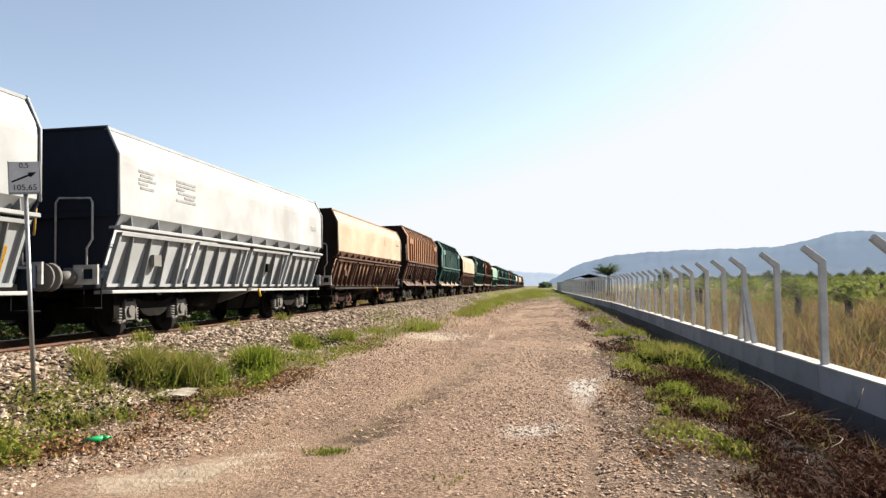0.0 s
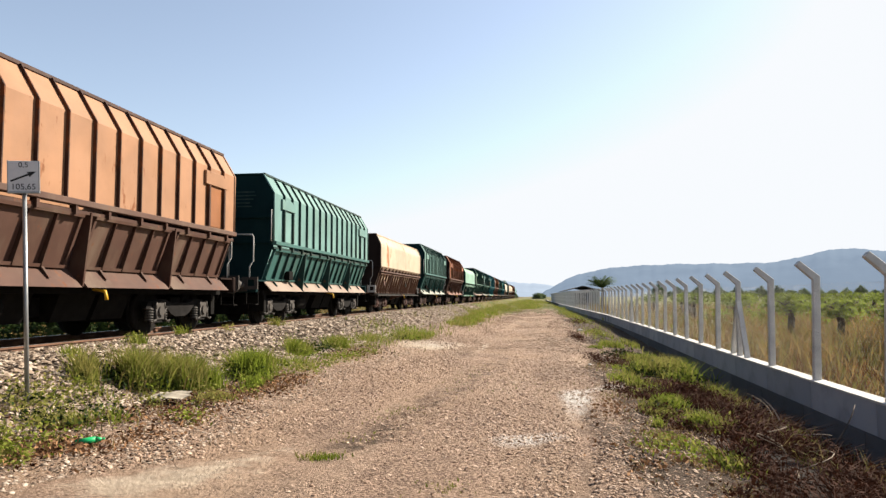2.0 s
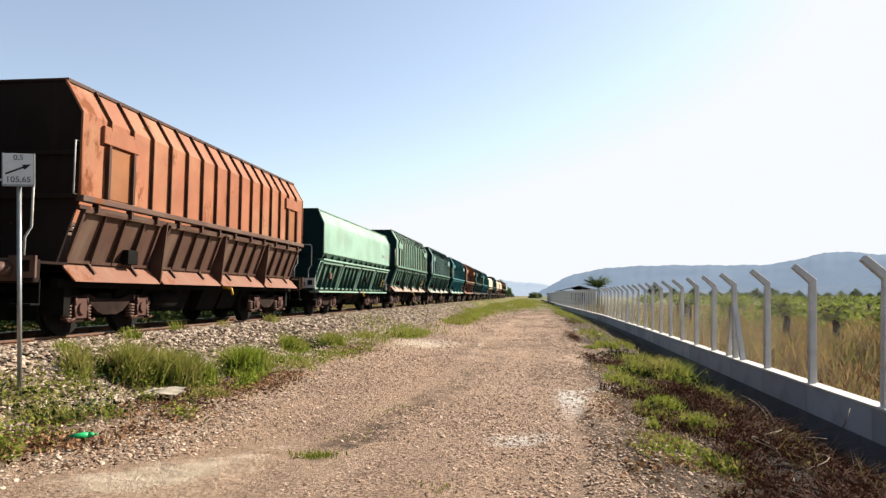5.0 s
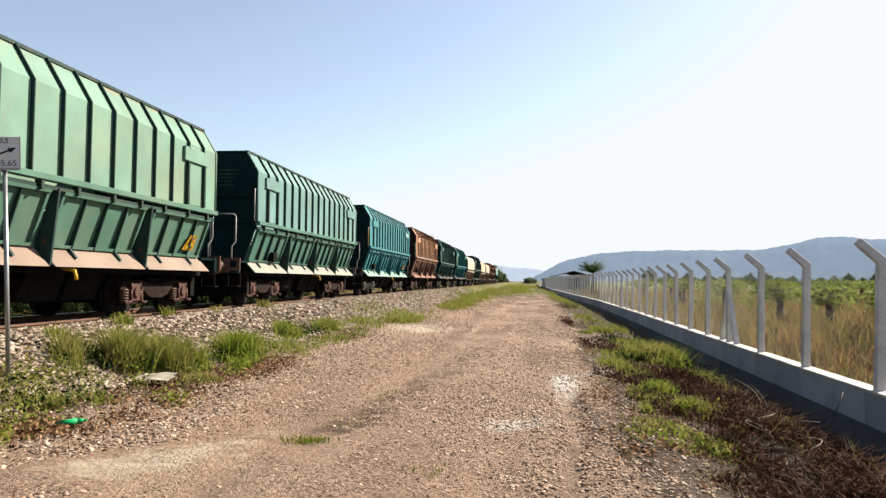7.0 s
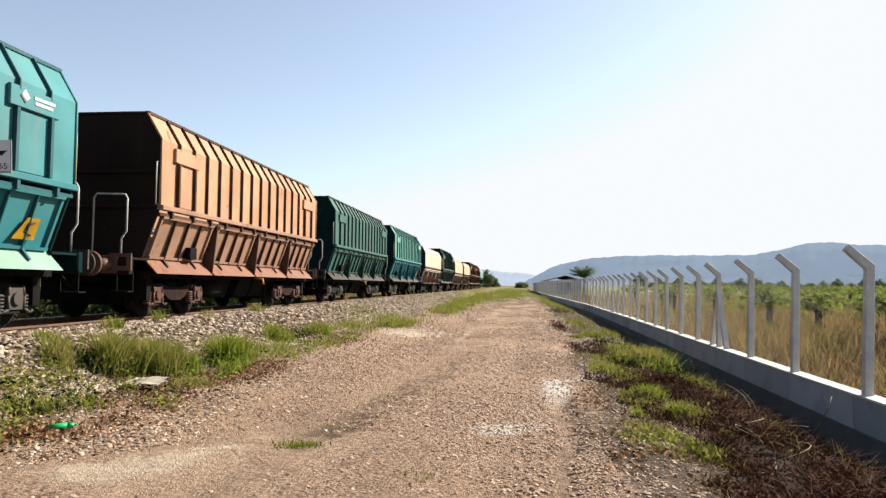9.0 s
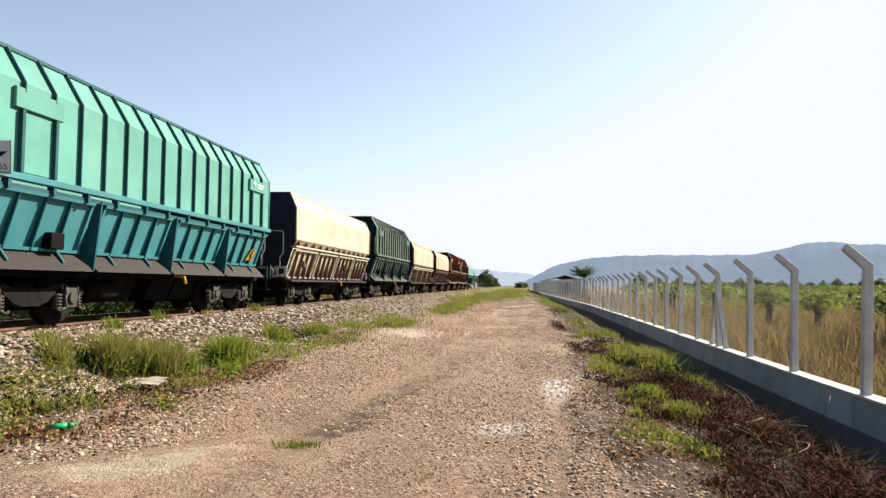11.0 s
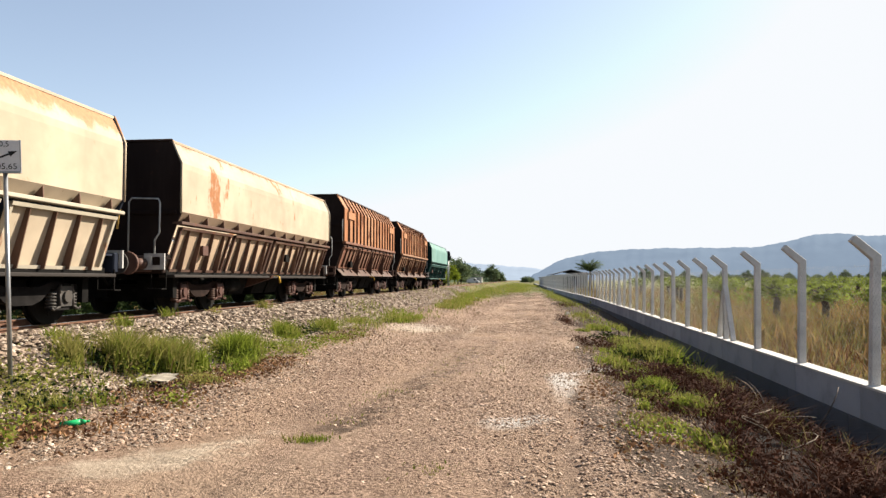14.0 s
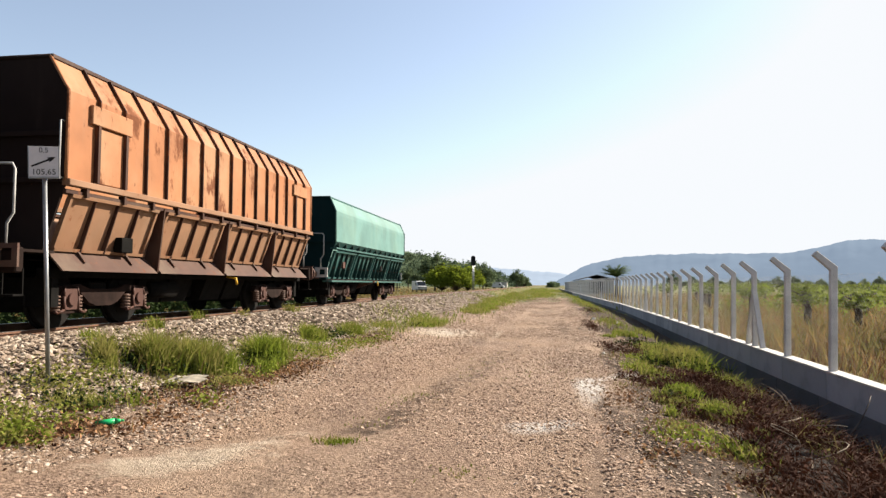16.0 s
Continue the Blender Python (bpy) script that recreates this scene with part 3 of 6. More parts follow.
def end_gear(wagon, half, lob, rail_mat, beam_mat, grab_mat, end_mat):
    """Headstock, platform, buffers, coupling, steps and handrails on both ends."""
    yb = lob / 2 - 0.61
    for m in (Matrix(), FLIP):
        part("headstock", shaped("headstock%.2f" % lob, lambda: block(boxed(-1.28, 1.28, yb - 0.16, yb, 0.86, 1.22, 0.02), -1.25, 1.25, half - 0.1, yb, 1.16, 1.20), end_mat), None, wagon, at=m)
        for x in (-0.875, 0.875):
            part("buffer", shaped("buffer", buffer_shape, beam_mat), None, wagon, "round steel buffer", at=m @ pose(x, yb, 1.06))
        part("coupling", shaped("coupling", coupling_shape, STEEL_DARK), None, wagon, at=m @ pose(0, yb, 1.04))
        for x in (-1.12, 1.12):
            s = 1 if x > 0 else -1
            part("step", shaped("step%d" % s, lambda: block(block(boxed(-0.18, 0.18, -0.10, 0.10, -0.03, 0, 0.005), -0.17, -0.15, -0.1, -0.08, 0, 0.36), 0.15, 0.17, -0.1, -0.08, 0, 0.36), STEEL_DARK), None, wagon, at=m @ pose(x, yb - 0.05, 0.56))
            pts = [(0, 0, 0), (0.0, 0.0, 0.35), (0.10 * s, 0, 0.5), (0.10 * s, 0, 1.12), (0.06 * s, 0, 1.2), (-0.52 * s, 0, 1.22), (-0.58 * s, 0, 1.14), (-0.58 * s, 0, 0.0)]
            part("handrail", shaped("handrail%d" % s, lambda: tube(pts, 0.018), rail_mat), None, wagon, "bent pipe handrail over the platform", at=m @ pose(x - 0.05 * s, yb - 0.06, 1.2))
            part("corner_bracket", shaped("corner_bracket", bracket_shape, beam_mat if grab_mat else rail_mat), None, wagon, "pale bracket at the platform corner", at=m @ pose(x, yb + 0.025, 1.0))
            if grab_mat is None:
                continue
            part("grab_bar", shaped("grab_bar", lambda: tube([(0, 0, 0), (0.0, 0.08, 0), (0, 0.08, 0.85), (0, 0, 0.85)], 0.014), grab_mat), None, wagon, at=m @ pose(x * 1.30, half + 0.03, 2.28))


def underframe_shape(half, lob):
    bm = bmesh.new()
    block(bm, -0.32, 0.32, -lob / 2 + 0.65, lob / 2 - 0.65, 0.74, 1.08)
    for s in (-1, 1):
        block(bm, s * 1.12 - 0.07, s * 1.12 + 0.07, -half, half, 0.80, 0.94)
    for y in (-2.0, -0.98, 0.55, 1.6):
        prism(bm, [(-1.0, 0.95), (1.0, 0.95), (0.75, 0.34), (-0.75, 0.34)], y - 0.46, y + 0.46)
    cyl(bm, (0.85, -2.2, 0.60), (0.85, -1.2, 0.60), 0.17, sides=12)
    for s in (-1, 1):
        block(bm, s * 0.55 - 0.03, s * 0.55 + 0.03, -2.4, 2.4, 0.42, 0.74)
        cyl(bm, (s * 0.3, -5.2, 0.5), (s * 0.3, 5.2, 0.5), 0.03, sides=6)
        for e in (-1, 1):
            block(bm, s * 0.75 - 0.4, s * 0.75 + 0.4, e * 5.0 - 0.08, e * 5.0 + 0.08, 0.35, 0.8)
    return bm


# ---- the two bodies
RIB_HALF, RIB_LOB = 5.28, 13.14
RIB_SIDE = [(1.18, 4.13), (1.50, 3.60), (1.50, 2.24)]
RIB_END = [(-1.18, 4.13), (1.18, 4.13), (1.50, 3.60), (1.50, 2.24), (1.14, 1.18), (-1.14, 1.18), (-1.50, 2.24), (-1.50, 3.60)]
HOP_HALF, HOP_LOB = 5.47, 12.74
HOP_SIDE = [(1.29, 3.62), (1.34, 3.53), (1.46, 3.29), (1.50, 3.18), (1.51, 3.06), (1.51, 2.15)]
HOP_END = [(-1.30, 3.65), (1.30, 3.65), (1.52, 3.17), (1.52, 2.12), (1.42, 1.9), (1.10, 0.88), (-1.10, 0.88), (-1.42, 1.9), (-1.52, 2.12), (-1.52, 3.17)]


def wall_shape(line, half):
    return prism(bmesh.new(), sheet_outline(line, 0.035), -half + 0.02, half - 0.02)


def end_shape(outline, half):
    return prism(bmesh.new(), outline, half - 0.02, half + 0.02)


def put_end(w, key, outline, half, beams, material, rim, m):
    # the end's paint already holds the shade of its unlit side
    plate = part("end_plate", shaped(key, lambda: end_shape(outline, half), material), None, w, "end plate with shade in its dark paint", at=m)
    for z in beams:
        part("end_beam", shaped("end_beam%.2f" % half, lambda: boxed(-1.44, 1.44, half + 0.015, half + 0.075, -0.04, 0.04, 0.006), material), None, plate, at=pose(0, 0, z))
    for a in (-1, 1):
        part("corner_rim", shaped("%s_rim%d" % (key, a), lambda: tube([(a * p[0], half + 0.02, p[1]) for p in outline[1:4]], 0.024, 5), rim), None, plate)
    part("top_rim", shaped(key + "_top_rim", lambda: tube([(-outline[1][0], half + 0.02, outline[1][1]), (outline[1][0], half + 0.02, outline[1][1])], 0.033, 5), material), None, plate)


def slope_fin(top, low, d0, d1, w):
    """A stiffening fin on a sloping door, from (x, z) to (x, z), deeper below."""
    bm = bmesh.new()
    return prism(bm, [top, (top[0] + d0, top[1] - 0.02), (low[0] + d1, low[1]), low], -w / 2, w / 2)


def door_plate(top, low, width, thick=0.03):
    """A sloping hopper door."""
    return prism(bmesh.new(), [top, (top[0] - thick, top[1]), (low[0] - thick, low[1]), low], -width / 2, width / 2)


def put_rim(door, key, top, low, width, rim, material):
    """Raised bars round a door, each one a piece."""
    dx, dz = top[0] - low[0], top[1] - low[1]
    for s in (-1, 1):
        part("rim_post", shaped(key + "_rim_post", lambda: prism(bmesh.new(), [top, (top[0] + rim, top[1]), (low[0] + rim, low[1]), low], -0.028, 0.028), material), None, door, at=pose(0, s * (width / 2 - 0.028), 0))
    for name, k in (("rim_foot", 0.0), ("rim_head", 0.94)):
        a = (low[0] + dx * k, low[1] + dz * k)
        b = (low[0] + dx * (k + 0.06), low[1] + dz * (k + 0.06))
        part(name, shaped(key + name, lambda: prism(bmesh.new(), [b, (b[0] + rim + 0.02, b[1]), (a[0] + rim + 0.02, a[1]), a], -width / 2, width / 2), material), None, door)


def bracket_shape():
    """Corner plate of the platform with a square hole."""
    bm = bmesh.new()
    for x0, x1, z0, z1 in ((-0.22, 0.22, 0.20, 0.27), (-0.22, 0.22, -0.06, 0.03), (-0.22, -0.13, 0.03, 0.20), (0.06, 0.22, 0.03, 0.20)):
        block(bm, x0, x1, -0.02, 0.02, z0, z1)
    return bm


def rib_shape(line, d, w):
    bm = bmesh.new()
    return prism(bm, list(line) + [(x + d, z + 0.02 * (i == 0)) for i, (x, z) in reversed(list(enumerate(line)))], -w / 2, w / 2)


def bars_on(parent, material, y, z, rows, x=1.515, h=0.045, gap=0.075, name="marking"):
    """Rows of unreadable lettering as thin bars on a side."""
    bm = bmesh.new()
    for i, (dy, w) in enumerate(rows):
        block(bm, x, x + 0.004, y + dy, y + dy + w, z - i * gap - h, z - i * gap)
    part(name, bm, material, parent)


def warning_plate(wagon, y, top, low, k=0.55):
    """Yellow triangular plate with a dark hook sign, on a sloping door."""
    bm = bmesh.new()
    at = lambda f, d=0.06: (low[0] + (top[0] - low[0]) * f + d, low[1] + (top[1] - low[1]) * f)
    a, b = at(k), at(k - 0.38)
    vs = [bm.verts.new((a[0], y - 0.05, a[1])), bm.verts.new((a[0], y + 0.22, a[1])), bm.verts.new((b[0], y + 0.22, b[1])), bm.verts.new((b[0], y - 0.25, b[1]))]
    f = bm.faces.new(vs)
    bmesh.ops.solidify(bm, geom=[f], thickness=0.01)
    plate = part("warning_plate", bm, YELLOW, wagon, "yellow warning plate with a black sign")
    c, d = at(k - 0.08, 0.068), at(k - 0.3, 0.068)
    bm = tube([(c[0], y + 0.1, c[1]), (c[0], y + 0.0, c[1] - 0.02), (d[0], y - 0.04, d[1] + 0.05), (d[0], y + 0.1, d[1])], 0.02, 5)
    part("warning_sign", bm, BLACK, plate)


def build_ribbed(label, upper, lower, skirt, ends, bogie, grab, trim, plate=False, marks=None, panel=None):
    """Tall bogie hopper with upright ribs, sloping doors and chute skirts."""
    w = tagged(new("hopper_wagon"), label, "freight wagon", "wagons of the train")
    H2, n = RIB_HALF, 16
    step = 2 * H2 / n
    dtop, dlow = (1.44, 2.06), (1.14, 1.20)
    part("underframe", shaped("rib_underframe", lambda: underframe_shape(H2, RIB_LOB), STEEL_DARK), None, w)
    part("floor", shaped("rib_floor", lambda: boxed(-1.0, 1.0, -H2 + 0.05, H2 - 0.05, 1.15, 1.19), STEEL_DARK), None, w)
    for m in (Matrix(), FLIP):
        part("side_wall", shaped("rib_wall", lambda: wall_shape(RIB_SIDE, H2), upper), None, w, at=m)
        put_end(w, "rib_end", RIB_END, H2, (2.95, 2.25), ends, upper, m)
        part("top_rail", shaped("rib_top", lambda: boxed(1.11, 1.22, -H2 - 0.02, H2 + 0.02, 4.10, 4.17, 0.01), trim), None, w, at=m)
        part("waist_rail", shaped("rib_waist", lambda: boxed(1.44, 1.575, -H2 - 0.03, H2 + 0.03, 2.17, 2.27, 0.01), lower), None, w, at=m)
        part("hinge_rail", shaped("rib_hinge", lambda: boxed(1.36, 1.50, -H2 - 0.01, H2 + 0.01, 2.05, 2.12, 0.01), trim), None, w, at=m)
        for i in range(1, n):
            short = i in (1, 2, n - 2, n - 1)
            line = [(1.18, 4.11), (1.50, 3.60), (1.50, 3.45 if short else 2.27)]
            part("rib", shaped("short_rib" if short else "rib", lambda: rib_shape(line, 0.062, 0.022), trim), None, w, at=m @ pose(0, -H2 + step * i, 0))
        for s in (-1, 1):
            yc = s * (H2 - 1.5 * step)
            hatch = part("hatch", shaped("hatch", lambda: boxed(1.50, 1.56, -0.52, 0.52, 3.20, 3.50, 0.01), upper), None, w, at=m @ pose(0, yc, 0))
            part("hatch_panel", shaped("hatch_panel", lambda: boxed(1.50, 1.512, -0.33, 0.33, 2.30, 3.17), panel or upper), None, hatch)
            for d in (-0.36, 0.36):
                part("hatch_post", shaped("hatch_post", lambda: boxed(1.50, 1.575, -0.03, 0.03, 2.28, 3.19), trim), None, hatch, at=pose(0, d, 0))
        dw = 2 * H2 / 4
        for k in range(4):
            y = -H2 + dw * (k + 0.5)
            door = part("door", shaped("rib_door", lambda: door_plate(dtop, dlow, dw - 0.30), lower), None, w, at=m @ pose(0, y, 0))
            put_rim(door, "rib", dtop, dlow, dw - 0.30, 0.05, lower)
            for j in range(3):
                part("fin", shaped("rib_fin", lambda: slope_fin(dtop, dlow, 0.05, 0.085, 0.02), trim), None, door, at=pose(0, (j - 1) * (dw - 0.3) / 4, 0))
            for j in (-0.9, 0.05, 0.9):
                part("hinge", shaped("rib_lug", lambda: boxed(1.44, 1.555, -0.03, 0.03, 2.03, 2.2), trim), None, door, at=pose(0, j, 0))
            flap = part("chute_skirt", shaped("rib_skirt", lambda: wall_shape([(1.15, 1.20), (1.44, 0.90)], (dw - 0.10) / 2), skirt), None, w, at=m @ pose(0, y, 0))
            for j in (-0.62, 0.62):
                part("bracket", shaped("rib_bracket", lambda: slope_fin((1.15, 1.24), (1.30, 1.04), 0.06, 0.05, 0.05), trim), None, flap, at=pose(0, j, 0))
            if k:
                part("strut", shaped("rib_strut", lambda: prism(bmesh.new(), [(1.40, 2.10), (1.52, 2.10), (1.40, 0.92), (1.05, 0.92)], -0.02, 0.02), trim), None, w, at=m @ pose(0, y - dw / 2, 0))
        part("inspection_box", shaped("rib_box", lambda: boxed(1.20, 1.36, -0.16, 0.16, 1.24, 1.50, 0.01), STEEL_DARK), None, w, at=m @ pose(0, -H2 + 1.75, 0))
        part("brake_lever", shaped("lever", lambda: tube([(1.1, 0, 0.9), (1.42, 0, 0.84), (1.45, 0, 0.70)], 0.03), YELLOW), None, w, at=m @ pose(0, 0.55, 0))
    if ends is END_GREEN and not marks:
        bm = bmesh.new()
        for i, (a, b) in enumerate(((0.35, 0.92), (0.3, 0.96), (0.4, 0.9), (0.35, 0.8), (0.42, 0.85))):
            block(bm, a, b, -H2 - 0.026, -H2 - 0.0205, 3.62 - 0.10 * i, 3.66 - 0.10 * i)
        part("end_lettering", bm, TRIM_GREEN, w, "rows of faded green lettering on the end")
    end_gear(w, H2, RIB_LOB, PIPE_WHITE, bogie, grab, ends)
    for y in (-3.7, 3.7):
        build_bogie(w, y, bogie)
    if plate:
        warning_plate(w, H2 - 0.75, dtop, dlow)
    if marks:
        yc = H2 - 1.5 * step
        bars_on(w, marks, yc - 0.05, 3.42, [(0, 0.45), (0.02, 0.38)], 1.565)
        lozenge = bmesh.new()
        cyl(lozenge, (1.562, yc - 0.24, 3.37), (1.568, yc - 0.24, 3.37), 0.10, sides=4)
        part("emblem", lozenge, marks, w)
    return w


def build_hopper(label, upper, lower, ends, bogie, trim, marks=(), plate=False, lip=None):
    """Smooth-sided bogie hopper with gussets and framed sloping doors."""
    w = tagged(new("hopper_wagon"), label, "freight wagon", "wagons of the train")
    H2 = HOP_HALF
    dtop, dlow = (1.42, 1.84), (1.12, 0.90)
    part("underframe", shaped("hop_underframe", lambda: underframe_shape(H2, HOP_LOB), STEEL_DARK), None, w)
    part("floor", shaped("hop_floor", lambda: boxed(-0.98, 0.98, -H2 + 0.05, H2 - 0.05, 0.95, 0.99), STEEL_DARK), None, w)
    for m in (Matrix(), FLIP):
        part("side_wall", shaped("hop_wall", lambda: wall_shape(HOP_SIDE, H2), upper), None, w, at=m)
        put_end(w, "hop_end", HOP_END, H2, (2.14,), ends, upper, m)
        part("top_rail", shaped("hop_top", lambda: boxed(1.23, 1.31, -H2 - 0.02, H2 + 0.02, 3.60, 3.66, 0.01), lower), None, w, at=m)
        part("waist_rail", shaped("hop_waist", lambda: boxed(1.32, 1.545, -H2 - 0.02, H2 + 0.02, 1.885, 1.95, 0.01), lip or upper), None, w, at=m)
        part("waist_band", shaped("hop_band", lambda: wall_shape([(1.51, 2.15), (1.34, 1.95)], H2), lower), None, w, at=m)
        n = 13
        for i in range(n):
            y = -H2 + 0.35 + (2 * H2 - 0.7) * i / (n - 1)
            part("gusset", shaped("hop_gusset", lambda: prism(bmesh.new(), [(1.33, 1.95), (1.53, 1.95), (1.515, 2.13)], -0.012, 0.012), trim), None, w, at=m @ pose(0, y, 0))
        dw = 2 * H2 / 4
        for k in range(4):
            y = -H2 + dw * (k + 0.5)
            door = part("door", shaped("hop_door", lambda: door_plate(dtop, dlow, dw - 0.22), lower), None, w, at=m @ pose(0, y, 0))
            put_rim(door, "hop", dtop, dlow, dw - 0.22, 0.06, lip or lower)
            for j in range(4):
                part("fin", shaped("hop_fin", lambda: slope_fin(dtop, dlow, 0.06, 0.15, 0.018), trim), None, door, at=pose(0, (j - 1.5) * (dw - 0.3) / 4.2, 0))
            if k in (0, 2):
                part("small_plate", shaped("hop_plate", lambda: boxed(1.30, 1.38, -0.13, 0.13, 1.28, 1.50, 0.005), STEEL_DARK if k else bogie), None, door, at=pose(0, 0.05, 0))
        part("bottom_lip", shaped("hop_lip", lambda: boxed(1.05, 1.40, -H2 - 0.02, H2 + 0.02, 0.78, 0.84, 0.01), lip if trim in (TRIM_GREY, TRIM_GREEN) else SKIRT_GREY), None, w, at=m)
        part("brake_lever", shaped("lever_hop", lambda: tube([(1.2, 0, 0.84), (1.42, 0, 0.82), (1.45, 0, 0.64)], 0.03), YELLOW), None, w, at=m @ pose(0, 0.6, 0))
        part("end_rod", shaped("hop_rod", lambda: tube([(1.46, 0, 2.16), (1.26, 0.2, 1.66)], 0.018), PIPE_YELLOW), None, w, at=m @ pose(0, H2 + 0.03, 0))
        part("support_bracket", shaped("hop_bracket", lambda: prism(bmesh.new(), [(0.4, 0.86), (1.45, 0.86), (1.42, 0.78), (0.6, 0.5)], -0.09, 0.09), bogie), None, w, at=m @ pose(0, 0.0, 0))
    end_gear(w, H2, HOP_LOB, PIPE_WHITE, bogie, None, ends)
    for y in (-3.65, 3.65):
        build_bogie(w, y, bogie)
    for material, y, z, rows in marks:
        bars_on(w, material, y, z, rows)
    if plate:
        warning_plate(w, H2 - 0.6, dtop, dlow, 0.6)
    return w


WHITE = paint("white wagon paint", (0.54, 0.56, 0.59), amount=0.06, dusty=0.10, seed=1)
# same white, dirtier, greyed for the shade on the down-facing doors
WHITE_LOW = paint("dirty shaded white wagon paint", (0.48, 0.505, 0.535), amount=0.1, dusty=0.15, seed=2)
CREAM = paint("cream wagon paint", (0.62, 0.50, 0.38), amount=0.36, dusty=0.06, seed=3, rust=(0.46, 0.20, 0.085), edge=3.54)
CREAM_RUSTY = paint("rust-streaked cream wagon paint", (0.59, 0.50, 0.375), amount=0.46, dusty=0.08, seed=4, rust=(0.42, 0.165, 0.065), edge=3.52)
CREAM_BAND = paint("cream wagon paint with a rusty brow", (0.66, 0.53, 0.39), amount=0.22, dusty=0.06, seed=3, rust=(0.50, 0.25, 0.12), edge=3.28)
CREAM_PALE = paint("pale cream wagon paint", (0.66, 0.59, 0.47), amount=0.26, dusty=0.06, seed=5, rust=(0.36, 0.15, 0.07), edge=3.58)
TAN_LOW = paint("tan wagon paint", (0.62, 0.455, 0.325), amount=0.3, dusty=0.3, seed=6)
BROWN_LOW = paint("dark brown wagon paint", (0.125, 0.066, 0.05), amount=0.5, dusty=0.2, seed=7)
BROWN_MID = paint("dusty brown wagon paint", (0.40, 0.235, 0.165), amount=0.35, dusty=0.3, seed=8)
PALE_LOW = paint("dusty cream wagon paint", (0.68, 0.56, 0.42), amount=0.22, dusty=0.3, dust=(0.58, 0.47, 0.35), seed=9)
BROWN_UP = paint("red-brown wagon paint", (0.40, 0.145, 0.075), amount=0.62, dusty=0.35, seed=10, dust=(0.55, 0.36, 0.2))
ORANGE_UP = paint("orange-tan wagon paint", (0.49, 0.205, 0.092), amount=0.72, dusty=0.34, seed=11, dust=(0.66, 0.48, 0.30), rust=(0.20, 0.07, 0.03))
BROWN_DARK = paint("dark red wagon paint", (0.22, 0.075, 0.045), amount=0.4, dusty=0.2, seed=12)
SKIRT_RED = paint("rust-red skirt paint", (0.27, 0.125, 0.085), amount=0.5, dusty=0.3, seed=13)
SKIRT_PALE = paint("pale dusty skirt paint", (0.33, 0.24, 0.19), amount=0.35, dusty=0.5, seed=14, dust=(0.40, 0.34, 0.28))
SKIRT_GREY = paint("dark grey skirt paint", (0.042, 0.035, 0.032), amount=0.2, dusty=0.15, dust=(0.13, 0.11, 0.10), seed=15)
GREEN_D = paint("green wagon paint", (0.075, 0.20, 0.17), amount=0.12, dusty=0.28, seed=16, dust=(0.32, 0.40, 0.28))
GREEN_DARK = paint("dark green wagon paint", (0.05, 0.15, 0.14), amount=0.12, dusty=0.2, seed=17, dust=(0.22, 0.28, 0.22))
GREEN_WORN = paint("weathered green wagon paint", (0.21, 0.37, 0.29), amount=0.25, dusty=0.5, seed=18, dust=(0.36, 0.38, 0.25), rust=(0.30, 0.24, 0.15), edge=4.02)
GREEN_OLIVE = paint("faded olive-green wagon paint", (0.095, 0.165, 0.14), amount=0.25, dusty=0.4, seed=19, dust=(0.30, 0.28, 0.21))
TEAL = paint("teal wagon paint", (0.035, 0.225, 0.265), amount=0.03, dusty=0.10, seed=20)
TEAL_LIGHT = paint("light teal wagon paint", (0.062, 0.285, 0.325), amount=0.05, dusty=0.12, seed=21)
MINT = paint("mint wagon paint", (0.30, 0.49, 0.40), amount=0.1, dusty=0.12, seed=22, dust=(0.66, 0.66, 0.5), rust=(0.40, 0.33, 0.2), edge=3.55)
GREEN_LOW = paint("lower green wagon paint", (0.11, 0.24, 0.18), amount=0.25, dusty=0.25, seed=23)
MINT_OLD = paint("faded mint wagon paint", (0.19, 0.37, 0.345), amount=0.12, dusty=0.25, seed=24, dust=(0.28, 0.38, 0.28))
# end paints are near black: the shade on the ends is mixed in
END_GREY = paint("shaded grey end paint", (0.030, 0.036, 0.054), amount=0.05, dusty=0.03, gloss=0.03, rough=0.9, dust=(0.16, 0.15, 0.15), seed=25)
END_BROWN = paint("shaded brown end paint", (0.030, 0.020, 0.018), amount=0.1, dusty=0.05, gloss=0.03, rough=0.9, dust=(0.16, 0.12, 0.10), seed=26)
END_GREEN = paint("shaded green end paint", (0.010, 0.031, 0.034), amount=0.03, dusty=0.03, gloss=0.03, rough=0.9, dust=(0.06, 0.09, 0.09), seed=27)

# trims for ribs, fins and gussets: rust and paint, darkened by their shade
TRIM_BROWN = paint("shaded rusty brown trim", (0.075, 0.032, 0.022), amount=0.5, dusty=0.2, seed=33)
TRIM_GREEN = paint("shaded green trim", (0.016, 0.05, 0.046), amount=0.15, dusty=0.15, seed=34)
TRIM_TEAL = paint("shaded teal trim", (0.016, 0.115, 0.14), amount=0.03, dusty=0.08, seed=35)
TRIM_GREY = paint("shaded grey trim", (0.24, 0.255, 0.265), amount=0.1, dusty=0.15, seed=36)
TRIM_TAN = paint("brown trim", (0.19, 0.105, 0.072), amount=0.4, dusty=0.2, seed=37)
TAN_UP = paint("peach-tan wagon paint", (0.57, 0.315, 0.19), amount=0.45, dusty=0.35, seed=38, dust=(0.62, 0.45, 0.30))
TEAL_PALE = paint("pale teal wagon paint", (0.14, 0.42, 0.36), amount=0.04, dusty=0.12, seed=43, dust=(0.4, 0.5, 0.4))
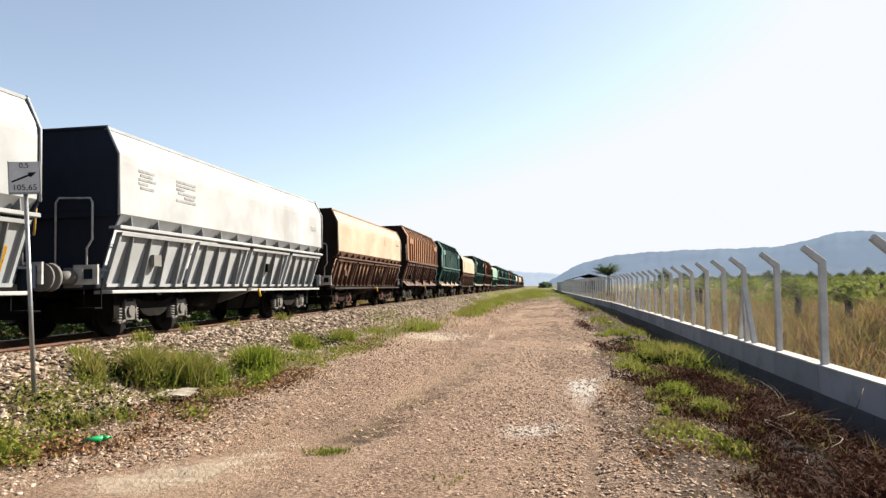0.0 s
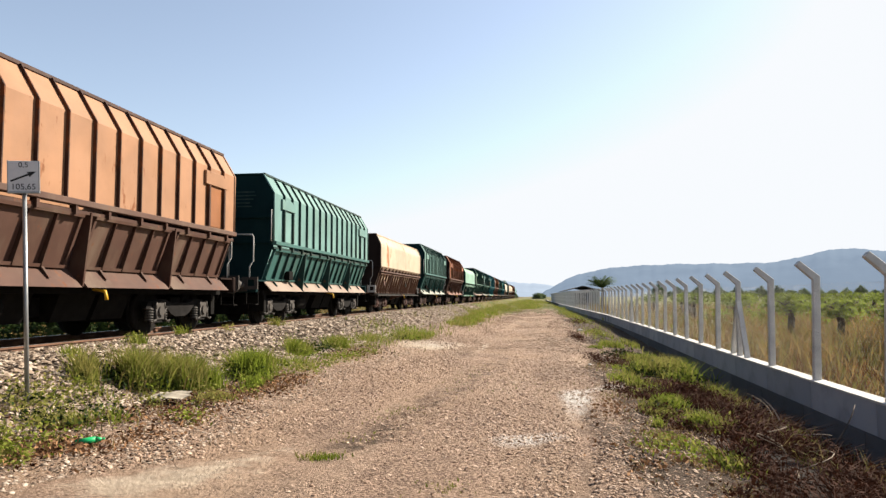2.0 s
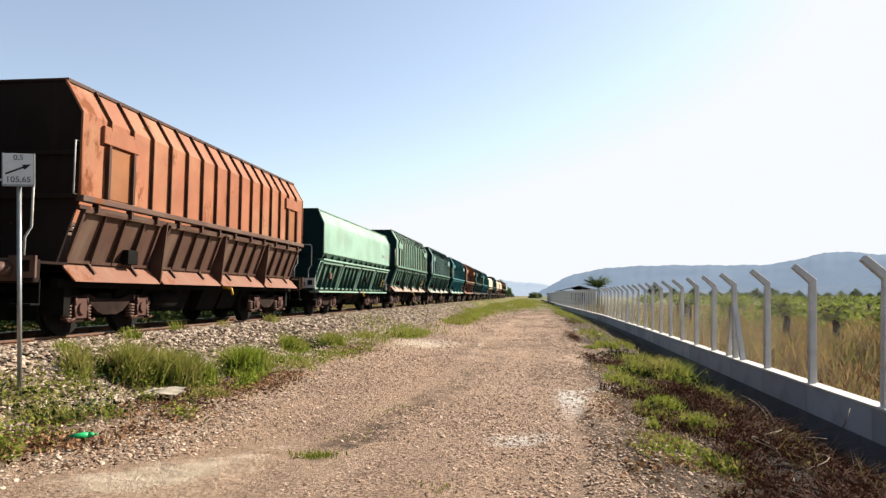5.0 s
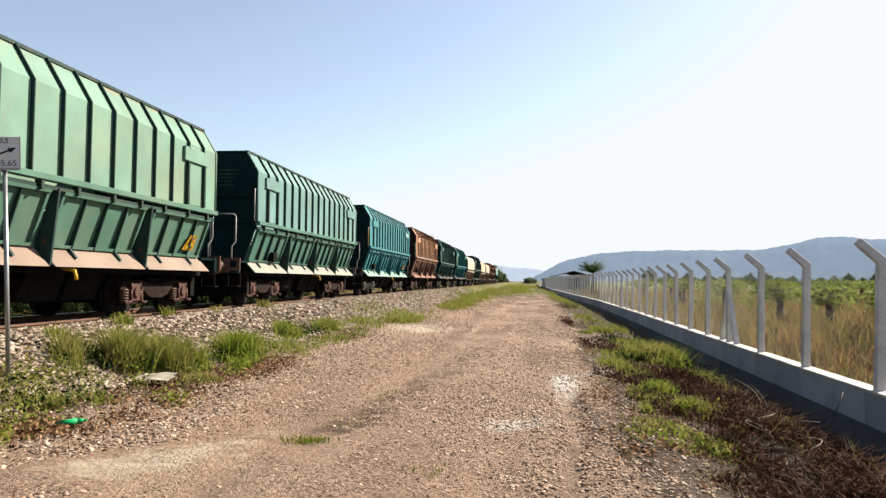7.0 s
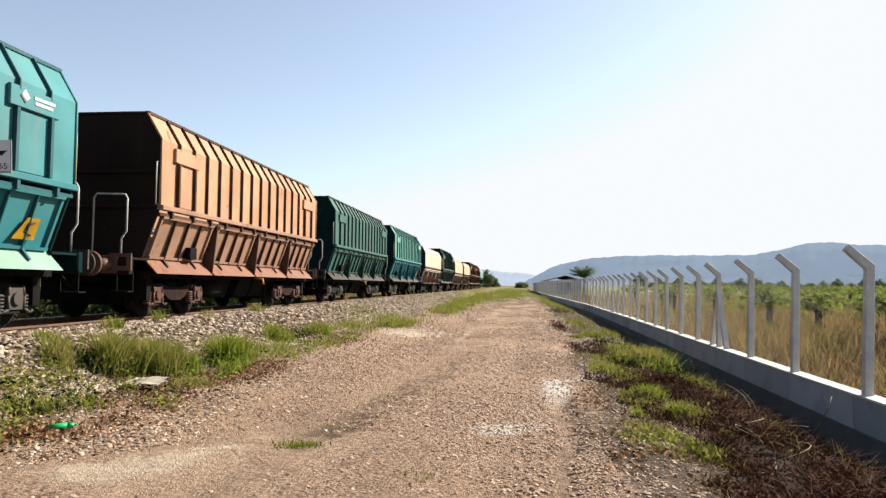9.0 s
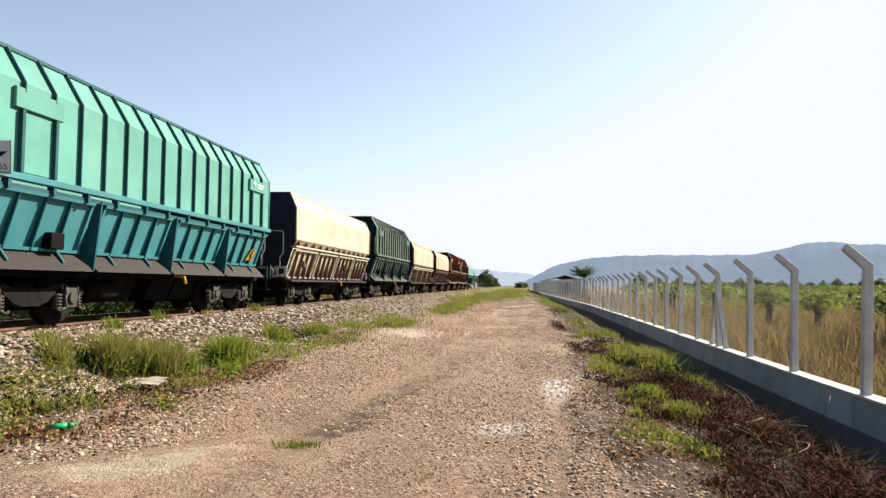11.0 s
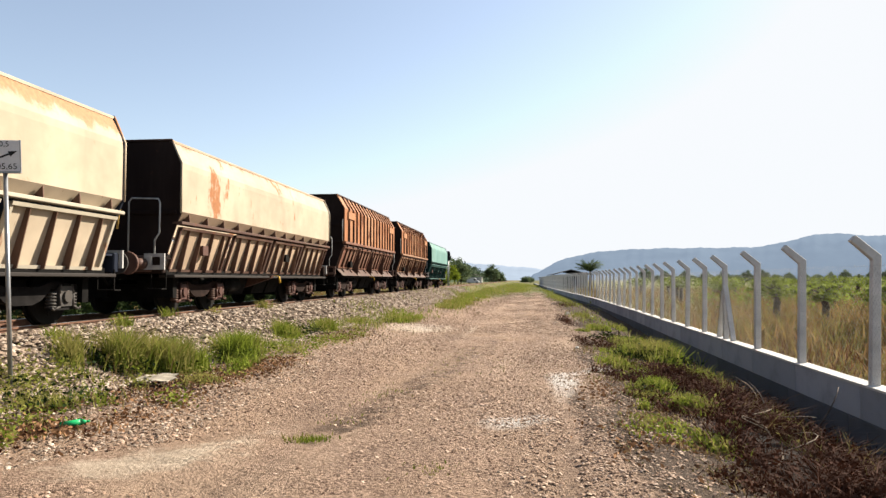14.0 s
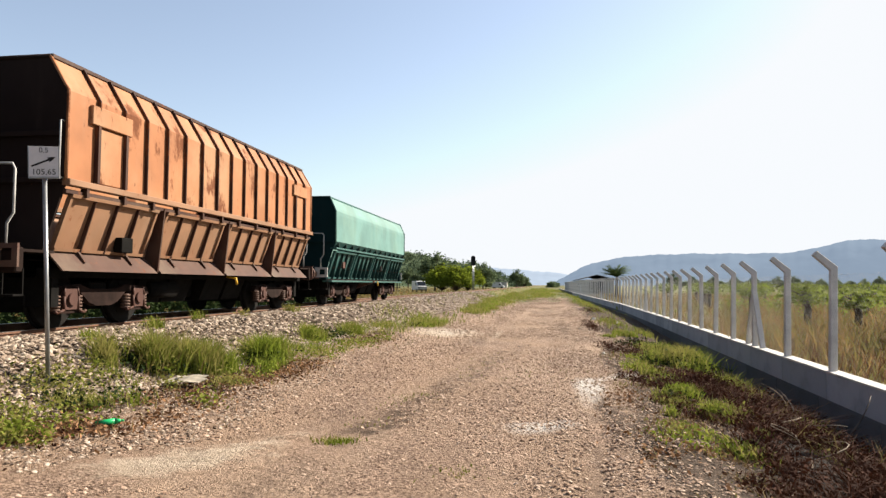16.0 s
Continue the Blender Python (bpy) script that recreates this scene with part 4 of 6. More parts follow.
SKIRT_MINT = paint("pale mint skirt paint", (0.27, 0.44, 0.37), amount=0.06, dusty=0.15, seed=44)
SEA_UP = paint("pale sea-green wagon paint", (0.19, 0.35, 0.335), amount=0.1, dusty=0.2, seed=45, dust=(0.34, 0.42, 0.30))
SEA_LOW = paint("sea-green door paint", (0.085, 0.22, 0.175), amount=0.15, dusty=0.15, seed=46)
RED_TAN = paint("reddish tan wagon paint", (0.43, 0.225, 0.125), amount=0.4, dusty=0.3, seed=47, dust=(0.46, 0.27, 0.18))
ORANGE_LOW = paint("orange-brown door paint", (0.38, 0.205, 0.12), amount=0.4, dusty=0.25, seed=48)
PANEL_ORANGE = paint("orange-rust panel", (0.33, 0.125, 0.045), amount=0.4, dusty=0.1, seed=40)
SKIRT_WHITE = paint("greenish-white skirt paint", (0.40, 0.42, 0.37), amount=0.2, dusty=0.2, seed=41)
GREEN_SOFT = paint("soft sea-green wagon paint", (0.13, 0.27, 0.25), amount=0.12, dusty=0.2, seed=42, dust=(0.32, 0.40, 0.30))

LETTERS = (GREY_PRINT, -4.9, 3.0, [(0, 0.5), (0.05, 0.4), (0, 0.55), (0, 0.3), (0.05, 0.45)])
TABLE = (GREY_PRINT, -3.6, 3.0, [(0, 0.75), (0, 0.75), (0, 0.3), (0.05, 0.7), (0.3, 0.4), (0, 0.75)])
SMALL = (GREY_PRINT, 4.4, 2.75, [(0, 0.5), (0.08, 0.42)])

TRAIN = [
    build_hopper("white-painted smooth hopper wagon with grey doors", WHITE, WHITE_LOW, END_GREY, BOGIE_LIGHT, TRIM_GREY, (), True, WHITE_LOW),
    build_hopper("white-painted hopper wagon with grey framed doors", WHITE, WHITE_LOW, END_GREY, BOGIE_LIGHT, TRIM_GREY, (LETTERS, TABLE, SMALL), False, WHITE),
    build_hopper("cream hopper wagon with rusty brown lower doors", CREAM, BROWN_MID, END_BROWN, BOGIE_RED, TRIM_BROWN, ((BLACK, 4.3, 2.9, [(0, 0.7)]),), False, BROWN_LOW),
    build_ribbed("tan-brown ribbed hopper wagon with dark lower doors", RED_TAN, BROWN_LOW, BROWN_LOW, END_BROWN, BOGIE_GREY, PIPE_WHITE, TRIM_BROWN, panel=PANEL_ORANGE),
    build_ribbed("green ribbed hopper wagon with dusty brown skirts", SEA_UP, GREEN_DARK, SKIRT_PALE, END_GREEN, BOGIE_GREY, PIPE_WHITE, TRIM_GREEN),
    build_hopper("cream hopper wagon with rust-stained top and brown doors", CREAM_RUSTY, TAN_LOW, END_BROWN, BOGIE_RED, TRIM_TAN, (), False, BROWN_LOW),
    build_ribbed("sea-green ribbed hopper wagon with pale skirts", GREEN_SOFT, GREEN_DARK, SKIRT_WHITE, END_GREEN, BOGIE_RED, PIPE_WHITE, TRIM_GREEN),
    build_ribbed("orange-brown ribbed hopper wagon", BROWN_UP, BROWN_LOW, SKIRT_RED, END_BROWN, BOGIE_RED, PIPE_WHITE, TRIM_BROWN, panel=PANEL_ORANGE),
    build_hopper("mint-green smooth hopper wagon with green doors", MINT, GREEN_LOW, END_GREEN, BOGIE_RED, TRIM_GREEN, ((BLACK, 3.9, 2.6, [(0, 0.2), (0, 0.2)]), (GREY_PRINT, 4.2, 2.6, [(0, 0.8), (0, 0.8)])), True, MINT),
    build_ribbed("weathered light green ribbed hopper wagon with dusty skirts", GREEN_WORN, GREEN_LOW, SKIRT_PALE, END_GREEN, BOGIE_RED, PIPE_WHITE, TRIM_GREEN, True),
    build_ribbed("pale sea-green ribbed hopper wagon with whitish skirts", SEA_UP, SEA_LOW, SKIRT_WHITE, END_GREEN, BOGIE_RED, PIPE_WHITE, TRIM_GREEN),
    build_ribbed("bright teal ribbed hopper wagon, freshly painted", TEAL_LIGHT, TEAL, SKIRT_MINT, END_GREEN, BOGIE_GREY, PIPE_YELLOW, TRIM_TEAL, True, WHITE_PRINT),
    build_ribbed("peach-tan ribbed hopper wagon with rust-red skirts", TAN_UP, BROWN_MID, SKIRT_RED, END_BROWN, BOGIE_RED, PIPE_WHITE, TRIM_BROWN),
    build_ribbed("dark green ribbed hopper wagon with grey skirts", GREEN_DARK, GREEN_DARK, SKIRT_GREY, END_GREEN, BOGIE_GREY, PIPE_WHITE, TRIM_GREEN),
    build_ribbed("light teal ribbed hopper wagon with grey skirts", TEAL_PALE, TEAL_LIGHT, SKIRT_GREY, END_GREEN, BOGIE_GREY, PIPE_YELLOW, TRIM_TEAL, True, WHITE_PRINT),
    build_hopper("pale cream hopper wagon with dusty cream doors", CREAM_PALE, PALE_LOW, END_GREY, BOGIE_GREY, TRIM_TAN, (), False, CREAM_PALE),
    build_ribbed("faded olive-green ribbed hopper wagon with dark skirts", GREEN_OLIVE, GREEN_OLIVE, SKIRT_GREY, END_GREEN, BOGIE_GREY, PIPE_YELLOW, TRIM_GREEN),
    build_hopper("cream hopper wagon with a rusty brow and cream doors", CREAM_BAND, PALE_LOW, END_GREY, BOGIE_GREY, TRIM_TAN, (), False, CREAM_PALE),
    build_hopper("rust-streaked cream hopper wagon with dusty doors", CREAM_RUSTY, TAN_LOW, END_BROWN, BOGIE_RED, TRIM_TAN, (), False, BROWN_LOW),
    build_ribbed("rusty orange-brown ribbed hopper wagon", ORANGE_UP, SKIRT_RED, BROWN_LOW, END_BROWN, BOGIE_RED, PIPE_WHITE, TRIM_BROWN),
    build_ribbed("orange-tan ribbed hopper wagon with dark skirts", ORANGE_UP, ORANGE_LOW, BROWN_LOW, END_BROWN, BOGIE_RED, PIPE_WHITE, TRIM_BROWN),
    build_hopper("faded mint hopper wagon with dark green doors at the train's end", MINT_OLD, GREEN_DARK, END_GREEN, BOGIE_RED, TRIM_GREEN, (), False, GREEN_DARK),
]
SHAPES = "hhhrrhrrhrrrrrrhrhhrrh"


# ---------------------------------------------------------------- fence
def wall_top(y):
    return 0.28 + max(0.0, min(0.0012 * (y - 10), 0.06))


def wall_x(y):
    """The wall bows away from the lane and comes back."""
    return float(np.interp(y, [-30, 2, 10, 30, 48, 68, 110, 173, 300], [4.14, 4.14, 4.30, 4.68, 4.84, 4.45, 3.95, 3.65, 3.6]))


def wall_turn(y):
    return -math.degrees(math.atan2(wall_x(y + 1) - wall_x(y - 1), 2))


def along(y, z, rx=0.0, ry=0.0):
    return pose(wall_x(y), y, z, rx, ry, wall_turn(y))


def build_wall():
    wall = tagged(new("fence_wall"), "low grey concrete block wall with a white cap", "wall", kind="structure")
    bw, bh = POST_STEP, 0.42
    shapes = []
    for k in range(3):
        bm = boxed(-0.1, 0.1, -bw / 2 + 0.003, bw / 2 - 0.003, -bh / 2 + 0.003, bh / 2 - 0.003, 0.006)
        me = mesh_of(bm, "block")
        me.materials.append(BLOCK_GREY if k < 2 else BLOCK_SHADED)
        shapes.append(me)
    # mortar core, stepping with the ground
    bm = bmesh.new()
    cap = bmesh.new()
    seg = 2.0
    for i in range(148):
        y0 = -34.0 + i * seg
        z = wall_top(y0 + seg / 2)
        a, b = wall_x(y0), wall_x(y0 + seg)
        for mesh, w, lo, hi in ((bm, 0.092, z - 1.3, z - 0.02), (cap, 0.115, z - 0.022, z + 0.004 + 0.003 * (i % 2))):
            lo4 = [mesh.verts.new((xx, yy, lo)) for xx, yy in ((a - w, y0), (a + w, y0), (b + w, y0 + seg), (b - w, y0 + seg))]
            hi4 = [mesh.verts.new((v.co.x, v.co.y, hi)) for v in lo4]
            fs = [mesh.faces.new(lo4[::-1]), mesh.faces.new(hi4)]
            for j in range(4):
                fs.append(mesh.faces.new((lo4[j], lo4[(j + 1) % 4], hi4[(j + 1) % 4], hi4[j])))
    part("mortar_core", bm, BLOCK_SHADED, wall)
    part("cap", cap, CAP_WHITE, wall, "whitewashed mortar cap")
    count = 0
    for row in range(2):
        y = 11.51 - 12.5 * bw + (row % 2) * 0.35
        while y < 120:
            z = wall_top(y) - 0.024 - bh * (row + 0.5)
            if count < 300:
                # the lower row takes the copy with painted shade
                part("block", shapes[2 if row else count % 2], None, wall, "lower course block, darkened for the shade at the wall foot" if row else "", at=along(y, z))
                count += 1
            y += bw
    return wall


build_wall()


def post_shape():
    """Square concrete post whose head bends out over the lane."""
    bm = bmesh.new()
    prism(bm, [(-0.055, -0.35), (0.055, -0.35), (0.05, 1.62), (-0.25, 1.86), (-0.31, 1.79), (-0.05, 1.56)], -0.05, 0.05)
    bmesh.ops.bevel(bm, geom=list(bm.edges), offset=0.008, segments=1, affect="EDGES")
    return bm


def brace_shape(s):
    bm = bmesh.new()
    prism(bm, [(s * 0.05, 1.05), (s * 0.05, 1.18), (s * 0.62, 0.0), (s * 0.54, -0.02)], -0.05, 0.05, axis="x")
    return bm


POST = mesh_of(post_shape(), "post")
POST.materials.append(POST_GREY)


def post_y(i):
    """The posts stand a little closer beyond the brace."""
    return 11.51 + POST_STEP * min(i, 2) + 1.97 * max(i - 2, 0) - (0.17 if i == -1 else 0)


def build_fence():
    for i in range(-18, 80):
        y = post_y(i)
        lean = 0.8 * math.sin(i * 2.3)
        p = tagged(new("fence_post", POST), "grey concrete fence post with a bent head on the wall", "fence post", "posts of the fence")
        p.matrix_basis = along(y, wall_top(y), lean, 2.2 if i == -1 else 0.8 + 0.6 * math.cos(i * 1.7))
        if i in (2, 12, 26, 42):
            for s in (-1, 1):
                part("brace", brace_shape(s), POST_GREY, p, "slanting concrete brace")


build_fence()


def build_chain_link():
    """Woven wire from post to post, as straight crossing wires."""
    y0, y1, h, r, gap = 4.0, 46.0, 1.46, 0.0007, 0.085
    verts, faces = [], []

    def wire(a, b):
        a, b = Vector(a), Vector(b)
        side = Vector((1, 0, 0))
        up = (b - a).cross(side).normalized()
        k = len(verts)
        for p in (a, b):
            for q in (side, -0.5 * side + 0.87 * up, -0.5 * side - 0.87 * up):
                verts.append(tuple(p + r * q))
        faces.extend(((k, k + 1, k + 4, k + 3), (k + 1, k + 2, k + 5, k + 4), (k + 2, k, k + 3, k + 5)))

    y = y0
    while y < y1:
        for s in (-1, 1):
            ya, yb = (y, y + h) if s > 0 else (y + h, y)
            wire((wall_x(ya) - 0.06, ya, wall_top(ya) + 0.04), (wall_x(yb) - 0.06, yb, wall_top(yb) + 0.04 + h))
        y += gap
    for k in (0.05, 0.75, 1.48):
        for i in range(21):
            a, b = 4.0 + 2 * i, 6.0 + 2 * i
            wire((wall_x(a) - 0.06, a, wall_top(a) + k), (wall_x(b) - 0.06, b, wall_top(b) + k))
    ob = new("chain_link_mesh", soup("chain_link_mesh", verts, faces, MESH_WIRE))
    tagged(ob, "thin galvanised chain-link mesh between the posts", "wire mesh", kind="stuff")


build_chain_link()


# ---------------------------------------------------------------- gradient sign
def text_part(name, body, size, material, parent, at):
    cu = bpy.data.curves.new(name, "FONT")
    cu.body, cu.size, cu.align_x, cu.align_y, cu.extrude = body, size, "CENTER", "CENTER", 0.001
    tmp = bpy.data.objects.new(name, cu)
    scene.collection.objects.link(tmp)
    bpy.context.view_layer.update()
    me = bpy.data.meshes.new_from_object(tmp.evaluated_get(bpy.context.evaluated_depsgraph_get()))
    bpy.data.objects.remove(tmp)
    me.materials.clear()
    me.materials.append(material)
    return part(name, me, material, parent, at=at)


def build_sign():
    x, y = -5.98, 7.48
    z = float(ground_z(x, y))
    s = tagged(new("gradient_sign"), "grey railway gradient sign with an arrow on a thin steel pole", "sign")
    s.matrix_basis = pose(x, y, z, 0, -2.6, 26)
    H = 3.24 - z
    bm = bmesh.new()
    cyl(bm, (0, 0, -0.3), (0, 0, H - 0.30), 0.026, sides=12)
    part("pole", bm, GALVANISED, s, "thin galvanised pole")
    panel = part("panel", boxed(-0.165, 0.165, -0.035, -0.03, H - 0.37, H, 0.002), SIGN_GREY, s, "grey-white sheet metal panel")
    bm = bmesh.new()
    block(bm, -0.17, 0.17, -0.04, -0.002, H - 0.392, H - 0.368, 0.003)
    block(bm, -0.17, -0.161, -0.04, -0.002, H - 0.37, H + 0.005)
    block(bm, 0.161, 0.17, -0.04, -0.002, H - 0.37, H + 0.005)
    part("frame", bm, GALVANISED, panel)
    up = pose(0, 0, 0, 90, 0, 0)
    text_part("gradient_figure", "0,5", 0.088, BLACK, panel, pose(0, -0.0375, H - 0.05) @ up)
    text_part("length_figure", "105,65", 0.098, BLACK, panel, pose(0.0, -0.0375, H - 0.315) @ up)
    bm = bmesh.new()
    a = math.atan2(0.13, 0.30)
    c, sn = math.cos(a), math.sin(a)

    def at(u, v):
        return (-0.135 + 0.84 * (u * c - v * sn), -0.037, H - 0.245 + 0.84 * (u * sn + v * c))

    for poly in ([(0, -0.013), (0.25, -0.013), (0.25, 0.013), (0, 0.013)], [(0.24, -0.04), (0.35, 0.0), (0.24, 0.04)]):
        f = bm.faces.new([bm.verts.new(at(*p)) for p in poly])
        bmesh.ops.solidify(bm, geom=[f], thickness=0.002)
    part("arrow", bm, BLACK, panel, "black rising arrow")


build_sign()


# ---------------------------------------------------------------- litter
def build_litter():
    x, y = -5.05, 9.05
    bm = bmesh.new()
    bmesh.ops.create_grid(bm, x_segments=6, y_segments=4, size=0.5)
    for v in bm.verts:
        v.co = Vector((v.co.x * 0.44 + 0.10 * v.co.y, v.co.y * 0.27, 0.03 + 0.010 * math.sin(v.co.x * 9 + 1) + 0.008 * math.sin(v.co.y * 12 + v.co.x * 4)))
        if abs(v.co.x) > 0.19:
            v.co.x *= 1 + 0.25 * math.sin(v.co.y * 31 + 2)
    bmesh.ops.solidify(bm, geom=list(bm.faces), thickness=0.012)
    ob = tagged(part("cardboard_sheet", bm, CARDBOARD), "crumpled pale cardboard sheet lying on the weeds", "litter")
    ob.matrix_basis = pose(x, y, float(ground_z(x, y)) + 0.08, 14, 0, 16)
    x, y = -4.62, 6.65
    bm = bmesh.new()
    cyl(bm, (-0.11, 0, 0), (0.08, 0, 0), 0.045, sides=14)
    cyl(bm, (0.08, 0, 0), (0.14, 0, 0), 0.045, 0.016, sides=14)
    cyl(bm, (0.14, 0, 0), (0.165, 0, 0), 0.017, sides=10)
    for v in bm.verts:
        v.co.z *= 0.75
        v.co.y += 0.012 * math.sin(v.co.x * 30)
    ob = tagged(part("plastic_bottle", bm, BOTTLE_GREEN), "crushed bright green plastic bottle on the ground", "bottle")
    ob.matrix_basis = pose(x, y, float(ground_z(x, y)) + 0.05, 0, -6, 25)


build_litter()


def build_paper(x, y, size, turn):
    """A crumpled scrap of white paper or bag."""
    bm = bmesh.new()
    bmesh.ops.create_icosphere(bm, subdivisions=2, radius=size)
    g = random.Random(turn)
    for v in bm.verts:
        v.co *= g.uniform(0.6, 1.2)
        v.co.z = max(-0.3 * size, v.co.z * 0.55)
    ob = tagged(part("paper_scrap", bm, CAP_WHITE), "crumpled white scrap of litter beside the lane", "litter")
    ob.matrix_basis = pose(x, y, float(ground_z(x, y)) + 0.2 * size, 0, 0, turn)


for x, y, size, turn in ((2.05, 33, 0.16, 20), (2.9, 31, 0.13, 70), (-4.1, 58, 0.16, 130), (-3.2, 40, 0.1, 200), (1.2, 16.2, 0.06, 10)):
    build_paper(x, y, size, turn)


# ---------------------------------------------------------------- plants
STEM_PALE = plain("pale dead stem", (0.36, 0.27, 0.19), 0.9, 0, 0.25, 9)
FIELD_STALK = leafy("reddish field stalks", (0.22, 0.105, 0.05), None, 0.2)

def spots(rows):
    """Points scattered in soft ovals: (x, y, rx, ry, number, height) each."""
    xs, ys, hs = [], [], []
    for x, y, rx, ry, n, h in rows:
        px_, py_ = x + rx * rng.normal(0, 0.5, n), y + ry * rng.normal(0, 0.5, n)
        # long strips break up into tufts
        keep_ = rng.uniform(0, 1, n) < (np.clip(0.42 + 1.3 * waves(px_, py_ * 0.6, 1.5, 33), 0.03, 1) if ry > 1.5 else np.clip(0.7 + 1.1 * waves(px_, py_, 5.0, 34), 0.05, 1))
        xs.append(px_[keep_])
        ys.append(py_[keep_])
        hs.append((h * rng.uniform(0.45, 1.15, n))[keep_])
    return np.concatenate(xs), np.concatenate(ys), np.concatenate(hs)


def clumps(n, x0, x1, y0, y1, size, leaves, h):
    """Small clumps scattered over a strip."""
    g = np.random.default_rng(77 + n)
    return [(g.uniform(x0, x1), y0 * (y1 / y0) ** g.uniform(0, 1), s, s * 1.3, int(leaves * s / size), h * g.uniform(0.5, 1.2)) for s in size * g.uniform(0.4, 1.3, n)]


def blades(name, x, y, h, material, label, width=0.010, bend=0.45, category="grass", tilt=0.25):
    """Tapered bent blades joined in one mesh."""
    n = len(x)
    a, b = rng.uniform(0, 6.283, n), rng.uniform(0, 6.283, n)
    w = width * rng.uniform(0.6, 1.5, n)
    z = ground_z(x, y) - 0.01
    lean = rng.normal(0, tilt, (n, 2))
    curl = bend * rng.uniform(0.2, 1.2, n) * h
    dx, dy = np.cos(b) * w, np.sin(b) * w
    v = np.zeros((n, 5, 3))
    for i, (k, c) in enumerate(((0, 0), (0.55, 0.25))):
        cx = x + lean[:, 0] * h * k + np.cos(a) * curl * c
        cy = y + lean[:, 1] * h * k + np.sin(a) * curl * c
        s = 1 - 0.3 * i
        v[:, 2 * i] = np.stack([cx - dx * s, cy - dy * s, z + h * k], -1)
        v[:, 2 * i + 1] = np.stack([cx + dx * s, cy + dy * s, z + h * k], -1)
    v[:, 4] = np.stack([x + lean[:, 0] * h + np.cos(a) * curl, y + lean[:, 1] * h + np.sin(a) * curl, z + h * (1 - 0.25 * bend)], -1)
    base = (np.arange(n) * 5)[:, None]
    quads = (base + np.array([0, 1, 3, 2])).tolist()
    tris = (base + np.array([2, 3, 4])).tolist()
    ob = new(name, soup(name, v.reshape(-1, 3).tolist(), quads + tris, material))
    return tagged(ob, label, category, kind="stuff")


def leaves_at(c, size, flat=0.4):
    """Diamond leaves at the points c, turned at random; vertices and faces."""
    n = len(c)
    u = rng.normal(0, 1, (n, 3))
    u[:, 2] *= flat
    u /= np.linalg.norm(u, axis=1)[:, None]
    t = rng.normal(0, 1, (n, 3))
    t -= (t * u).sum(1)[:, None] * u
    t /= np.linalg.norm(t, axis=1)[:, None]
    s = size * rng.uniform(0.6, 1.4, n)[:, None]
    v = np.stack([c - u * s, c + t * s * 0.5, c + u * s, c - t * s * 0.5], 1)
    return v.reshape(-1, 3), (np.arange(n * 4).reshape(n, 4))


def weeds(name, x, y, h, material, label, size=0.03, category="weeds"):
    """Low leafy weeds joined in one mesh."""
    c = np.stack([x, y, ground_z(x, y) + h * rng.uniform(0, 1, len(x))], -1)
    v, f = leaves_at(c, size, 0.7)
    return tagged(new(name, soup(name, v.tolist(), f.tolist(), material)), label, category, kind="stuff")


blades("grass_tufts", *spots([
    (-6.2, 9.0, 0.17, 0.25, 1100, 0.52), (-5.95, 9.75, 0.16, 0.25, 1200, 0.66), (-5.6, 10.3, 0.36, 0.4, 2600, 0.62), (-5.3, 10.7, 0.2, 0.25, 500, 0.45), (-6.0, 8.8, 0.4, 0.4, 260, 0.2),
    (-5.25, 12.3, 0.3, 0.36, 2500, 0.62), (-5.5, 13.3, 0.25, 0.4, 900, 0.42), (-5.8, 12.9, 0.16, 0.25, 400, 0.36), (-4.75, 11.2, 0.16, 0.22, 350, 0.25), (-5.0, 12.0, 0.3, 0.4, 400, 0.25),
    (-5.8, 16.4, 0.25, 0.4, 900, 0.40), (-5.5, 18.8, 0.3, 0.6, 1000, 0.40), (-5.2, 14.6, 0.5, 0.8, 500, 0.2), (-5.4, 22.5, 0.5, 1.5, 900, 0.26), (-4.6, 21.5, 0.4, 1.6, 1300, 0.30), (-4.4, 25, 0.5, 2.0, 1500, 0.32),
    (-5.3, 7.3, 0.5, 0.6, 350, 0.2), (-4.65, 9.6, 0.3, 0.3, 160, 0.14), (-7.35, 13.6, 0.12, 0.18, 120, 0.28), (-7.2, 18.5, 0.2, 0.4, 200, 0.3), (-7.0, 11.4, 0.15, 0.2, 140, 0.25), (-6.8, 9.4, 0.15, 0.2, 120, 0.2)]), GRASS,
    "fresh green grass tufts at the foot of the ballast", 0.008)
blades("lane_grass", *spots([(-2.15, 6.75, 0.24, 0.16, 300, 0.07), (-2.0, 7.9, 0.3, 0.6, 200, 0.06), (-1.9, 9.6, 0.3, 1.2, 160, 0.05), (-0.75, 5.9, 0.3, 0.3, 60, 0.05), (-0.3, 12.5, 0.6, 1.5, 120, 0.05), (-1.4, 13.5, 0.4, 2.2, 160, 0.05)]), GRASS,
    "sparse low grass on the gravel lane", 0.006)
